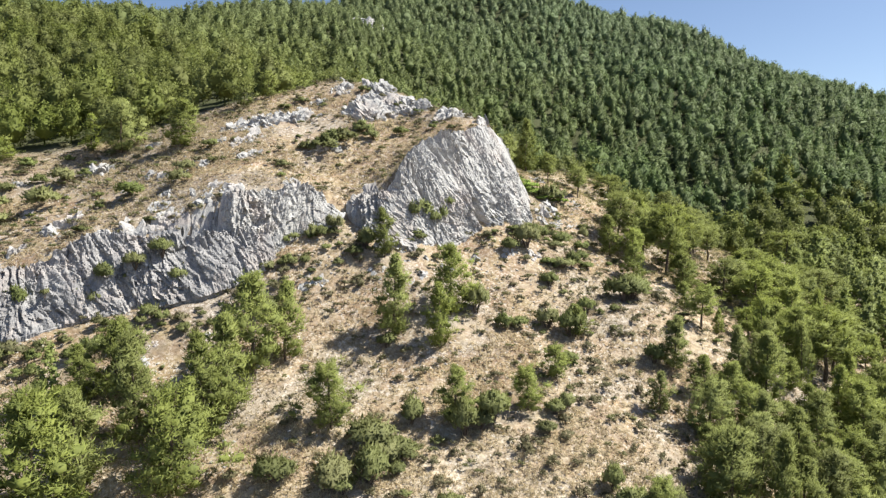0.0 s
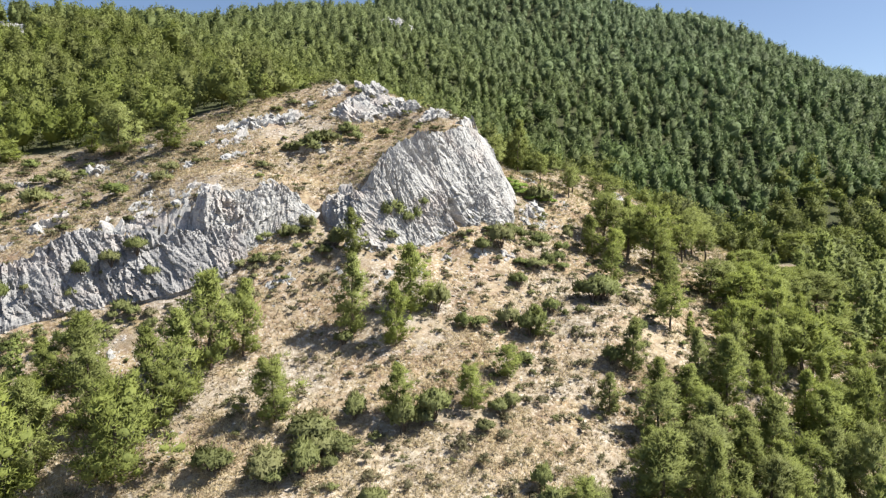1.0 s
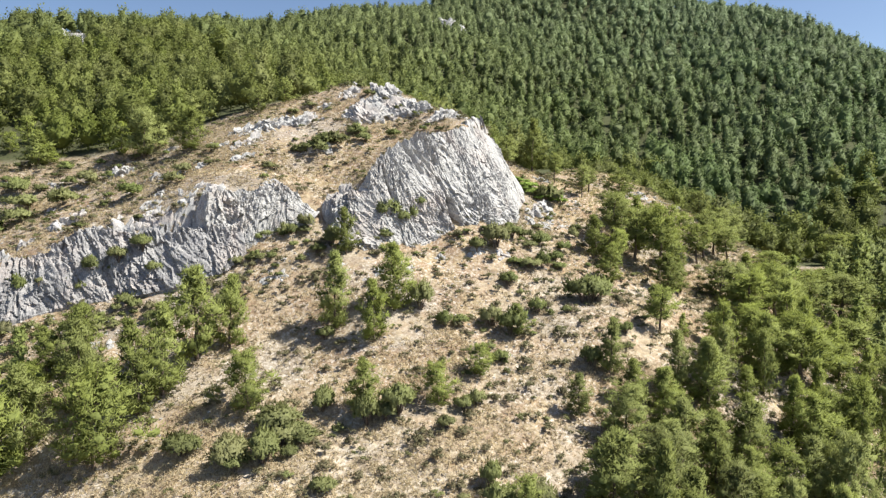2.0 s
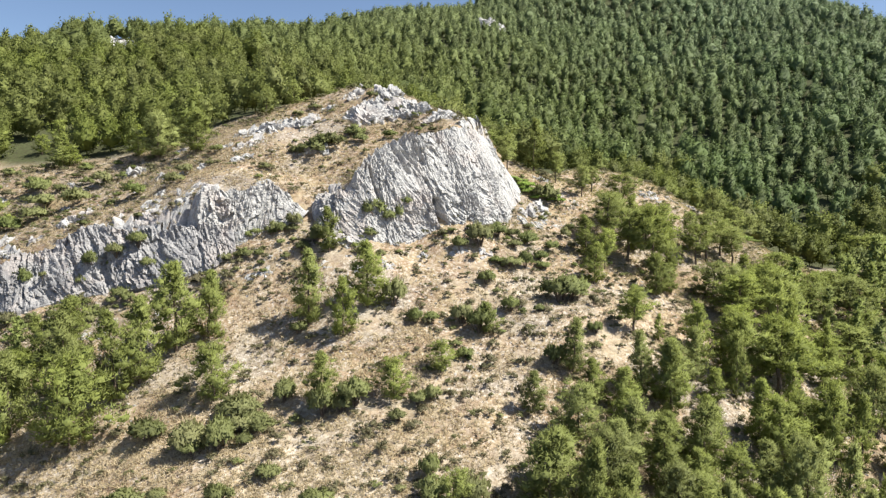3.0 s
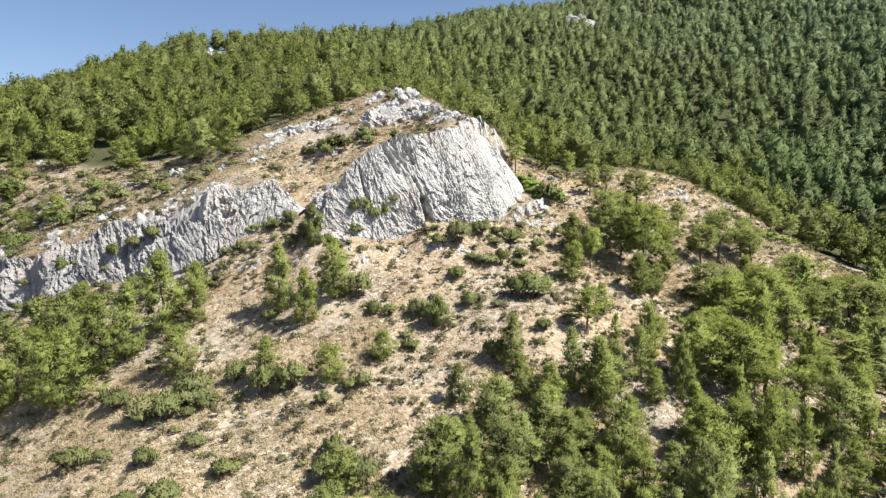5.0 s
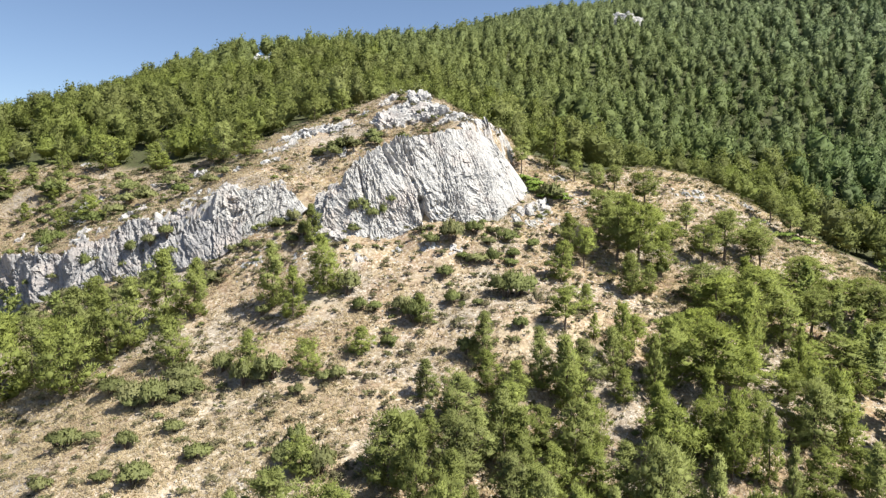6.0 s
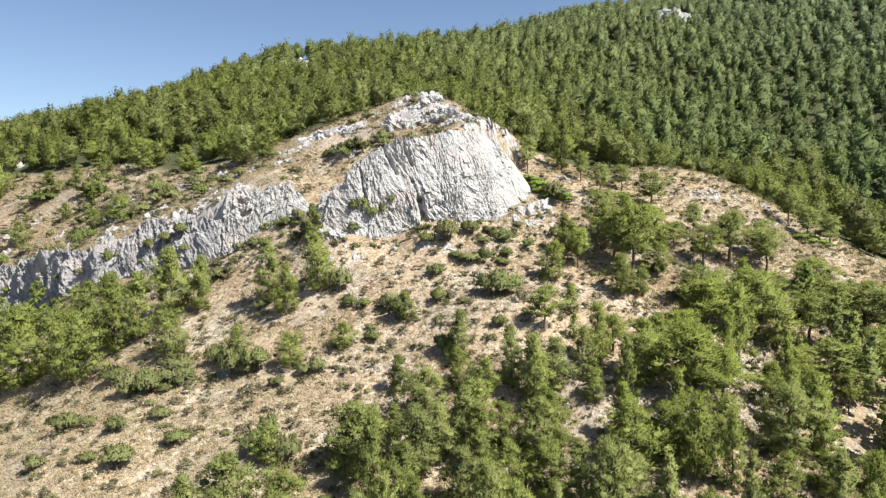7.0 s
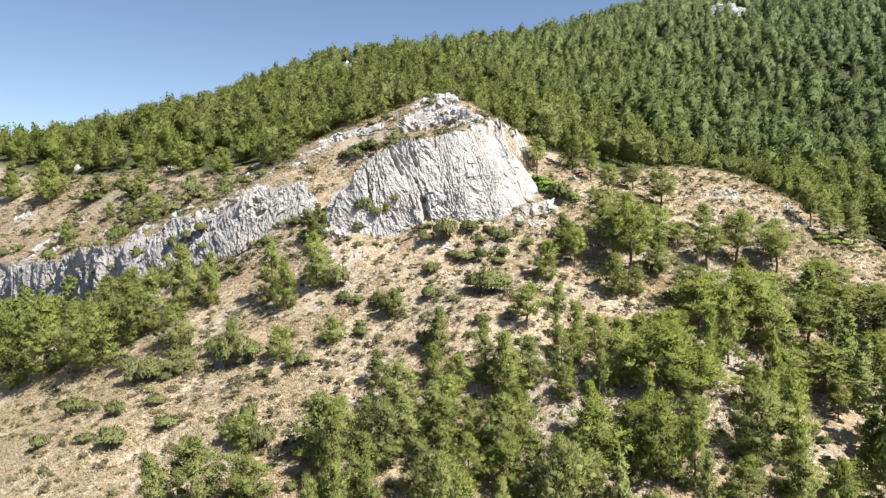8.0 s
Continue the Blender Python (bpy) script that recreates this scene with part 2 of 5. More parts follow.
LEFT_SHELF = [(-34.3, 74.2, 43.4), (-38.3, 68.3, 39.7), (-52.6, 67.4, 38.9), (-53.2, 65, 36.6), (-65, 64, 36.3), (-70, 68.6, 40.6), (-45.3, 55, 32.6),
              (-35.3, 55, 33.8), (-52.8, 54, 30.6), (-72, 53, 29.0), (-60, 82, 45), (-30, 95, 53)]
# the line on which the ground steps up, from the low crags round the big one
STEP = [(-120, 46), (-76, 50.2), (-58, 51.0), (-44, 52.2), (-35, 53.6), (-29, 56.6), (-24.6, 58.2), (-19, 60.6), (-16, 62.3), (-12.9, 65.0), (-9, 66.6),
        (-5, 66), (-1.5, 67.4), (0.6, 69.8), (3.2, 73.4), (5.6, 76.9), (6.8, 80.6), (7.4, 84.5), (7, 92), (0, 105), (-10, 140)]


def surface(spots, soft=5.0, give=0.02):
    """A smooth sheet over spot heights: a slope and a multiquadric on each spot."""
    p = np.array(spots, float)
    d = np.sqrt(((p[:, None, :2] - p[None, :, :2]) ** 2).sum(-1) + soft * soft)
    n = len(p)
    a = np.zeros((n + 3, n + 3))
    a[:n, :n] = d - give * np.eye(n) * -1
    a[:n, n], a[:n, n + 1:], a[n, :n], a[n + 1:, :n] = 1, p[:, :2] / 100, 1, p[:, :2].T / 100
    w = np.linalg.solve(a, np.r_[p[:, 2], 0, 0, 0])

    def height(x, y):
        x, y = np.asarray(x, float), np.asarray(y, float)
        z = w[n] + w[n + 1] * x / 100 + w[n + 2] * y / 100
        for (px, py, _), k in zip(p, w[:n]):
            z = z + k * np.sqrt((x - px) ** 2 + (y - py) ** 2 + soft * soft)
        return z
    return height


low_ground = surface(SLOPE + CRAG_FOOT + SPUR + MOUNTAIN + BEYOND)
high_ground = surface(SHELF + LEFT_SHELF + SPUR + MOUNTAIN + BEYOND)


def behind_step(x, y):
    """Metres behind the step line (minus: in front of it)."""
    x, y = np.asarray(x, float), np.asarray(y, float)
    far = np.full(x.shape, 1e9)
    inside = np.zeros(x.shape, bool)
    ring = STEP + [(-400, 300), (-400, 44)]
    for k, (x0, y0) in enumerate(ring):
        x1, y1 = ring[(k + 1) % len(ring)]
        if k < len(STEP) - 1:
            dx, dy = x1 - x0, y1 - y0
            f = np.clip(((x - x0) * dx + (y - y0) * dy) / (dx * dx + dy * dy), 0, 1)
            far = np.minimum(far, np.hypot(x - x0 - f * dx, y - y0 - f * dy))
        if y0 != y1:
            inside ^= ((y0 > y) != (y1 > y)) & (x < (x1 - x0) * (y - y0) / (y1 - y0) + x0)
    return np.where(inside, far, -far)


def hashed(i, j, k, seed):
    i, j, k = (np.asarray(v, np.int64) for v in (i, j, k))
    h = (i * 374761393 + j * 668265263 + k * 2147483647 + seed * 974711) & 0xFFFFFFFF
    h = ((h ^ (h >> 13)) * 1274126177) & 0xFFFFFFFF
    h = ((h ^ (h >> 16)) * 2246822519) & 0xFFFFFFFF
    return ((h ^ (h >> 15)) & 0xFFFFFF) / float(0xFFFFFF)


def bumps(x, y, z=0.0, seed=0):
    """Smooth value noise, -1 to 1, one bump a metre."""
    x, y, z = np.broadcast_arrays(np.asarray(x, float), np.asarray(y, float), np.asarray(z, float))
    i, j, k = (np.floor(v).astype(np.int64) for v in (x, y, z))
    u, v, w = ((q := a - b) * q * (3 - 2 * q) for a, b in ((x, i), (y, j), (z, k)))
    out = 0.0
    for a in (0, 1):
        for b in (0, 1):
            for c in (0, 1):
                out = out + hashed(i + a, j + b, k + c, seed) * (u if a else 1 - u) * (v if b else 1 - v) * (w if c else 1 - w)
    return out * 2 - 1


def fractal(x, y, z=0.0, octaves=4, seed=0):
    return sum(bumps(x * 2 ** n, y * 2 ** n, np.asarray(z) * 2 ** n, seed + n) * 0.5 ** n for n in range(octaves))


def ground_height(x, y, rough=True):
    s = behind_step(x, y)
    f = np.clip((s + 0.2) / 2.4, 0, 1)
    f = f * f * (3 - 2 * f)
    z = low_ground(x, y) * (1 - f) + high_ground(x, y) * f
    if rough:
        z = z + 3.2 * np.clip((np.hypot(x, y) - 135) / 50, 0, 1) * fractal(np.asarray(x) / 34, np.asarray(y) / 60, 0, 3, 15)
        z = z + 0.28 * fractal(np.asarray(x) / 5, np.asarray(y) / 5, 0, 4, 5)
    return z


# the near edge of the woods
WOOD_EDGE = [(-260, 50), (-100, 70), (-66, 80), (-40, 80), (-27, 86), (-22, 94), (-10, 99), (3, 98), (12, 103), (17, 115), (30, 121), (50, 125),
             (66, 124), (80, 108), (160, 80)]


def wood_side(x):
    return np.interp(x, [p[0] for p in WOOD_EDGE], [p[1] for p in WOOD_EDGE])

# limestone outcrops: x, y, half length, height, turn
SHELF_ROCKS = [(-9, 82.4, 2.5, 2, 0.05), (-12.1, 86.8, 1.7, 1.1, 0.47), (-7, 84.6, 3, 1.5, 0.29), (-3.6, 84.8, 2.5, 1.9, 0.11), (0.8, 82.2, 3, 1.3, 0.53), (-15.1,
        84.7, 1.2, 0.8, 0.35), (-19.9, 78.3, 2.1, 1.2, 0.17), (-16.7, 80.5, 2.6, 1.2, 0.59), (-21.4, 76.7, 1.3, 0.9, 0.41), (-23.5, 74.3, 1.1, 0.8, 0.23),
        (-16.6, 83.2, 1.1, 0.7, 0.05), (-35.9, 73.9, 2, 1.3, 0.47), (-27, 68, 1.1, 0.7, 0.29), (-31.6, 77, 1, 0.8, 0.11), (-34.4, 75.8, 0.7, 0.6, 0.53), (-24,
        61.3, 1.4, 0.9, 0.35), (-25.2, 60.5, 1, 0.7, 0.17), (-21.3, 62.5, 1.3, 0.7, 0.59), (-28.8, 59.1, 0.8, 0.6, 0.41)]
SPUR_ROCKS = [(-48.4, 63.5, 1.6, 1.3, 0.23), (-49.8, 67.5, 1.1, 1.3, 0.05), (-48.5, 70.7, 1, 0.7, 0.47), (-43.1, 71.6, 1.2, 0.7, 0.29), (-58.3, 71.2, 1.4, 0.5,
        0.11), (13.4, 79.8, 1.6, 0.7, 0.53), (11.9, 81.9, 1, 0.7, 0.35), (24.4, 104.5, 1.7, 0.8, 0.17), (26.9, 105.1, 1.2, 0.7, 0.59), (29.1, 108.1, 1.4, 0.7,
        0.41), (25.9, 99.8, 1.2, 0.6, 0.23), (14.3, 86.8, 1.6, 0.5, 0.05), (16.5, 86.7, 1.1, 0.5, 0.47), (12, 89.1, 1.2, 0.5, 0.29), (-28.4, 261.1, 4.4, 3.6,
        0.11), (-103.9, 157.3, 3.7, 0.8, 0.53), (-90.9, 145, 2.5, 0.9, 0.35), (27.2, 102.7, 0.8, 0.5, 0.17), (11, 73.5, 0.6, 0.4, 0.59)]
OTHER_ROCKS = [(0.2, 59.5, 0.8, 0.5, 0.41), (-4.9, 60.4, 0.7, 0.5, 0.23), (-11.7, 59.4, 0.6, 0.5, 0.05), (-10.9, 60.7, 0.5, 0.4, 0.47), (1.1, 65.9, 0.5, 0.3, 0.29),
        (-7.2, 86.9, 2.1, 1.5, 0.47), (-20.7, 74.4, 2, 0.9, 0.89), (26.5, 106.5, 1.5, 0.7, 0.71), (32.1, 112, 1.7, 0.9, 0.53), (34.3, 109, 1.1, 0.7, 0.95),
        (25.7, 104.7, 1.1, 0.6, 0.77), (6.9, 85.6, 1.3, 0.5, 0.59), (-51.9, 64.8, 2.2, 1.6, 0.41), (-101.6, 73.2, 1.9, 1, 0.83), (-70.9, 78.9, 1.2, 0.7,
        0.65), (-24.5, 70.4, 1, 0.5, 0.47), (-91.5, 59.6, 1.9, 1.2, 0.89), (-101.6, 157.8, 3.6, 0.8, 0.71), (15.6, 81.5, 1.2, 0.5, 0.53), (13.2, 82.3, 1, 0.6,
        0.95)]
OUTCROPS = SHELF_ROCKS + SPUR_ROCKS + OTHER_ROCKS


def sheet(name, xs, ys, zs):
    """A mesh from a grid of places (arrays of one shape)."""
    rows, cols = xs.shape
    v = np.stack([xs, ys, zs], -1).reshape(-1, 3)
    i = (np.arange(rows - 1)[:, None] * cols + np.arange(cols - 1)[None]).ravel()
    return mesh_of(name, v, np.stack([i, i + 1, i + cols + 1, i + cols], -1))


def mesh_of(name, verts, faces, smooth=True, normals=None):
    """A mesh from numpy arrays: places, faces of one size, and for foliage the way each leaf tuft turns to the light."""
    me = bpy.data.meshes.new(name)
    n, k = faces.shape
    me.vertices.add(len(verts))
    me.vertices.foreach_set("co", np.ascontiguousarray(verts, np.float32).ravel())
    me.loops.add(n * k)
    me.loops.foreach_set("vertex_index", np.ascontiguousarray(faces, np.int32).ravel())
    me.polygons.add(n)
    me.polygons.foreach_set("loop_start", np.arange(n, dtype=np.int32) * k)
    me.polygons.foreach_set("use_smooth", np.full(n, smooth))
    me.update(calc_edges=True)
    me.validate()
    if normals is not None:
        me.polygons.foreach_set("use_smooth", np.full(n, True))
        me.normals_split_custom_set_from_vertices(np.ascontiguousarray(normals, np.float32))
    return me


def thing(name, me, mat, parent=None, **tags):
    ob = new(name, me)
    if not me.materials:
        me.materials.append(mat)
    if parent:
        ob.parent = parent
    return tagged(ob, **tags)


def graded(core0, core1, step, out0, out1, growth=1.09):
    """Grid lines: even in the core, ever wider outside it."""
    mid = np.arange(core0, core1 + step / 2, step)
    for end, sign in ((out1, 1), (out0, -1)):
        more, at, wide = [], mid[-1] if sign > 0 else mid[0], step
        while (end - at) * sign > 0:
            wide = min(wide * growth, 120)
            at += sign * wide
            more.append(at)
        mid = np.r_[mid, more] if sign > 0 else np.r_[more[::-1], mid]
    return mid


# ---- the ground: one sheet to the horizon ----
gx, gy = np.meshgrid(graded(-62, 58, 0.5, -2500, 2500), graded(26, 120, 0.5, -2500, 2500))
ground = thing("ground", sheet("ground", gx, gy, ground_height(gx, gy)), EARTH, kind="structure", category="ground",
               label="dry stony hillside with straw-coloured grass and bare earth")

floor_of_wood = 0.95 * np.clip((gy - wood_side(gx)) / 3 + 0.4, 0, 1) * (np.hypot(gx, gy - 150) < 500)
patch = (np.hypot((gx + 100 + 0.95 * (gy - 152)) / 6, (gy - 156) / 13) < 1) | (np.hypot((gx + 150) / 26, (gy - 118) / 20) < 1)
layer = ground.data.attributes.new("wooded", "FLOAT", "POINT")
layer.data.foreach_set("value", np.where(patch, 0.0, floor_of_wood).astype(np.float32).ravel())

drift = 0.5 + 0.6 * fractal(gx / 8, gy / 8, 0, 3, 83)
worn = np.clip(drift, 0, 1) * np.clip((50 - gy) / 8 + 0.3, 0, 0.9) * np.clip((26 - gx) / 10, 0, 1)
worn = np.maximum(worn, 0.35 * np.clip(0.2 + fractal(gx / 5, gy / 7, 0, 3, 87), 0, 1) * ((gx > -12) & (gx < 40) & (gy < 76)))
layer = ground.data.attributes.new("worn", "FLOAT", "POINT")
layer.data.foreach_set("value", worn.astype(np.float32).ravel())


# ---- crags ----
def along(points, n):
    """n places evenly spaced along a line of points, its corners rounded."""
    p = np.array(points, float)
    d = np.r_[0, np.cumsum(np.linalg.norm(np.diff(p, axis=0), axis=1))]
    fine = np.stack([np.interp(np.linspace(0, d[-1], 400), d, c) for c in p.T], -1)
    for _ in range(90):
        fine[1:-1] = (fine[:-2] + 2 * fine[1:-1] + fine[2:]) / 4
    return np.stack([np.interp(np.linspace(0, 1, n), np.linspace(0, 1, 400), c) for c in fine.T], -1)


def facets(x, y, z, seed, tilt):
    """Broken stone: each scattered cell lies at its own depth and is tilted its own way. Returns the depth and the distance to the cell's edge."""
    i, j, k = (np.floor(v).astype(np.int64) for v in (x, y, z))
    first, second, out = np.full(x.shape, 9.0), np.full(x.shape, 9.0), np.zeros(x.shape)
    for a in (-1, 0, 1):
        for b in (-1, 0, 1):
            for c in (-1, 0, 1):
                p, q, r = i + a, j + b, k + c
                dx, dy, dz = p + hashed(p, q, r, seed) - x, q + hashed(p, q, r, seed + 1) - y, r + hashed(p, q, r, seed + 2) - z
                d = np.sqrt(dx * dx + dy * dy + dz * dz)
                near = d < first
                second = np.where(near, first, np.minimum(second, d))
                mine = hashed(p, q, r, seed + 3) - 0.5 + tilt * (dx * (hashed(p, q, r, seed + 4) * 2 - 1) + dy * (hashed(p, q, r, seed + 5) * 2 - 1))
                out = np.where(near, mine, out)
                first = np.where(near, d, first)
    return out, second - first


def bedding(me, across, up, depth):
    layer = me.attributes.new("bed", "FLOAT_VECTOR", "POINT")
    layer.data.foreach_set("vector", np.stack([across, up, depth], -1).astype(np.float32).ravel())


def crag(name, foot, top, step, seed, label, deep=3.5, rough=1.0, cleft=1.0, splits=(), mat=None, smoother=1.0, fluted=False, cuts=(0.5,), blunt=1.0):
    """A rock face lofted from its foot to its top edge and back into the ground behind, split by steep leaning fractures."""
    length = np.linalg.norm(np.diff(np.array(foot, float), axis=0), axis=1).sum()
    nu = max(12, int(length / step))
    f, t = along(foot, nu), along(top, nu)
    tall = np.linalg.norm(t - f, axis=1).max()
    nv = max(10, int(tall / step))
    v = np.linspace(0, 1, nv)[:, None, None]
    side = np.gradient(f, axis=0)
    back = np.stack([-side[:, 1], side[:, 0], 0 * side[:, 0]], -1)
    back /= np.linalg.norm(back, axis=1)[:, None]
    for _ in range(int((0.8 / step) ** 2)):               # the face turns its bends in a curve
        back[1:-1] = (back[:-2] + 2 * back[1:-1] + back[2:]) / 4
    belly = 0.5 * np.sin(v * math.pi)
    face = f[None] * (1 - v) + t[None] * v - back[None] * belly * 0.35
    sink = np.stack([f + back * 0.4 - (0, 0, 1.6), f + back * 0.1 - (0, 0, 0.8)])
    nb = max(4, int(deep / step / 1.3))
    w = np.linspace(0, 1, nb + 1)[1:, None, None]
    cap = t[None] + back[None] * deep * w
    cap[..., 2] = t[None, :, 2] * (1 - w[..., 0]) + w[..., 0] * (ground_height(cap[..., 0], cap[..., 1]) - 0.7)
    p = np.concatenate([sink, face, cap])
    # fractures: coordinates along the face and up it, leaning
    s = np.broadcast_to(np.linspace(0, length, nu)[None], p.shape[:2])
    h = p[..., 2]
    e = s + 0.42 * h + (0.5 if fluted else 0.8) * fractal(s / 4, h / 3.2, 0, 2, seed) + 0.1 * fractal(s / 0.7, h / 0.9, 0, 2, seed + 4)
    depth = (p * back[None]).sum(-1)
    calm = np.clip(0.75 + 0.7 * fractal(s / 3.5, h / 3.5, 0, 2, seed + 90), 0.3, 1.25)       # smooth slabs and broken ground by turns
    big, edge_big = facets(e / 2.1, h / 4.2, depth / 4, seed, 1.1)
    cross = s - 0.25 * h + 0.3 * fractal(s / 2, h / 2, 0, 2, seed + 7)
    if fluted:                                          # thin leaning ribs
        mid, edge_mid = facets((0.8 * e + 0.2 * cross) / 0.85, h / 2.4, depth / 2, seed + 10, 1.4)
        small = facets(e / 0.32, h / 1.1, depth / 0.9, seed + 20, 1.5)[0]
    else:                                               # broken blocks
        mid, edge_mid = facets((0.5 * e + 0.5 * cross) / 1.0, h / 1.15, depth / 2, seed + 10, 1.4)
        small = facets(e / 0.36, h / 0.85, depth / 0.9, seed + 20, 1.6)[0]
    tiny = facets(cross / 0.2, h / 0.32, depth / 0.4, seed + 30, 1.2)[0]
    crack = np.clip(1 - np.abs(bumps(e / 0.9, h / 3.4, 0, seed + 75)) / 0.1, 0, 1) * np.clip(0.2 + 1.4 * bumps(s / 1.9, h / 1.6, 0, seed + 76), 0, 1)
    gash = np.clip(1 - np.abs(bumps(cross / 1.3, h / 1.1, 0, seed + 77)) / 0.07, 0, 1) * np.clip(1.5 * bumps(s / 1.4, h / 1.2, 0, seed + 78), 0, 1)
    out = (0.75 * fractal(s / 3.0, h / 5.5, 0, 2, seed + 71) if fluted else 0.4 * fractal(s / 4.2, h / 4.6, 0, 2, seed + 71)) + 0.22 * big + calm * (0.27 * mid + 0.14 * small + 0.07 * tiny + 0.12 * fractal(e * 1.3, h * 0.9, depth, 4, seed + 70))
    out -= 0.24 * cleft * np.clip(1 - edge_big / 0.03, 0, 1) * np.clip(0.3 + 1.4 * bumps(s / 1.7, h / 1.7, 0, seed + 80), 0, 1) + 0.08 * calm * np.clip(1 - edge_mid / 0.035, 0, 1)
    flake, edge_flake = facets((e + 0.5 * h) / 0.6, (h - 0.3 * s) / 1.0, depth / 1.5, seed + 85, 1.5)
    out += 0.085 * flake - 0.05 * np.clip(1 - edge_flake / 0.05, 0, 1)
    out -= (0.15 if fluted else 0.07) * crack + (0.05 if fluted else 0.02) * gash
    for s0, h0, s1, h1, wide, deeper in splits:
        f01 = np.clip(((s - s0) * (s1 - s0) + (h - h0) * (h1 - h0)) / ((s1 - s0) ** 2 + (h1 - h0) ** 2), 0, 1)
        gap = np.hypot(s - s0 - f01 * (s1 - s0), h - h0 - f01 * (h1 - h0)) + 0.12 * fractal(s / 0.7, h / 0.9, 0, 3, seed + 50)
        out -= deeper * np.clip(1.2 - gap / wide, 0, 1)
    rows = np.arange(len(p))
    fade = np.interp(rows, [0, 2, 3, 2 + nv, 2 + nv + nb], [0.2, 0.5, 1, 0.85, 0.1])[:, None]
    ends = np.clip(np.minimum(np.arange(nu) / (0.9 / step), (nu - 1 - np.arange(nu)) / ((4.9 - 4 * blunt) / step)), 0.15, 1)[None]
    push = (out * fade * ends * np.linspace(rough, rough * smoother, nu)[None])[..., None]
    p = p - back[None] * push * 0.95
    p[..., 2] += (push[..., 0] * 0.6) * np.interp(rows, [0, 2 + nv * 0.6, 2 + nv, 2 + nv + nb], [0, 0.1, 1.0, 0.6])[:, None]
    teeth = 0.55 * facets(e / 0.9, 0 * h, 0 * h + seed, seed + 60, 0.6)[0] + 0.3 * facets(e / 0.35, 0 * h, 0 * h + seed, seed + 65, 0.6)[0]
    teeth = teeth * np.interp(np.arange(nu) / nu, [0.55, 0.7], [1, blunt])[None]
    p[..., 2] += (teeth * ends * np.linspace(rough, rough * smoother, nu)[None]) * np.interp(rows, [0, 2 + nv * 0.75, 2 + nv, 2 + nv + 0.4 * nb, 2 + nv + nb], [0, 0, 1.0, 0.8, 0])[:, None]
    whole = new(name)
    brow = 3 + nv
    for n, (left, right) in enumerate(zip((0, *cuts), (*cuts, 1))):     # buttresses between the main clefts, and the weathered top
        k0, k1 = int(left * (nu - 1)), int(right * (nu - 1)) + 1
        for piece, r0, r1 in (("buttress", 0, brow), ("top", brow - 1, len(p))):
            q = p[r0:r1, k0:k1]
            me = sheet(piece, q[..., 0], q[..., 1], q[..., 2])
            me.polygons.foreach_set("use_smooth", np.zeros(len(me.polygons), bool))
            bedding(me, e[r0:r1, k0:k1], h[r0:r1, k0:k1], depth[r0:r1, k0:k1])
            thing(piece, me, mat or LIMESTONE, whole)
    return tagged(whole, label=label, category="rock", group="limestone crags")


crag("rock_crag", [(-9.0, 66.6, 38.0), (-7.4, 65.2, 37.0), (-5.4, 64.3, 36.2), (-1.9, 65.1, 35.5), (0.4, 66.2, 34.9), (3.8, 69.9, 36.8), (7.6, 72.2, 36.9), (9.8, 76.5, 37.6), (10.3, 80.5, 38.1), (10.9, 84.8, 39.2)],
     [(-9.3, 67.7, 39.7), (-7.4, 66.6, 40.4), (-5.8, 65.9, 40.9), (-4.6, 66.4, 41.9), (-3.4, 68.1, 44.2), (-1.6, 69.8, 45.8), (0.2, 71.1, 46.8), (2.3, 73.6, 47.0), (4.2, 76, 47.9), (5.6, 79, 47.8), (6.8, 81.4, 46.4), (7.8, 83.6, 44.2)],
     0.08, 11, "tall pale grey limestone crag with steep fractured face", 3.2, 1.05, 0.8,
     ((16.9, 36.2, 16.8, 39.5, 0.5, 1.8), (16.8, 39.5, 16.4, 41.6, 0.2, 0.5), (16.4, 41.6, 14.6, 44.8, 0.18, 0.4), (14.6, 42.6, 13.0, 46.6, 0.3, 0.8), (10.0, 40.0, 9.7, 43.0, 0.22, 0.6), (16.6, 43.6, 16.2, 45.6, 0.22, 0.6)), smoother=0.46, cuts=(0.2, 0.5), blunt=0.2)
crag("rock_crag", [(-19.6, 60.4, 37.0), (-17.6, 59.8, 35.6), (-15.1, 61.0, 35.0), (-12.9, 63.4, 36.6), (-9.4, 65.2, 38.0)],
     [(-19.4, 61.6, 40.4), (-18.2, 60.9, 41.0), (-16.6, 62.0, 40.8), (-14.8, 63.5, 41.0), (-12.9, 64.9, 41.3), (-11.2, 66, 40.2), (-9.2, 66.1, 38.6)],
     0.09, 211, "pale grey limestone crag with a jagged flat top", 2.4, 1.0)
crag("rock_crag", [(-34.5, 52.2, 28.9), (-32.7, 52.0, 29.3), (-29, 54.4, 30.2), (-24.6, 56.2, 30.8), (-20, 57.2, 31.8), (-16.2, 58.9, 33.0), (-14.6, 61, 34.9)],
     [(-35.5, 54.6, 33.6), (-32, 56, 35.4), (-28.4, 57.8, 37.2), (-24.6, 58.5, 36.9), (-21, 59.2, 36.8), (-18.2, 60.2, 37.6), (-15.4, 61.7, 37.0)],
     0.1, 317, "long low grey limestone crag split by leaning cracks", 2.4, 0.95, 0.8, mat=SHADED_STONE, fluted=True, cuts=(0.3, 0.65))
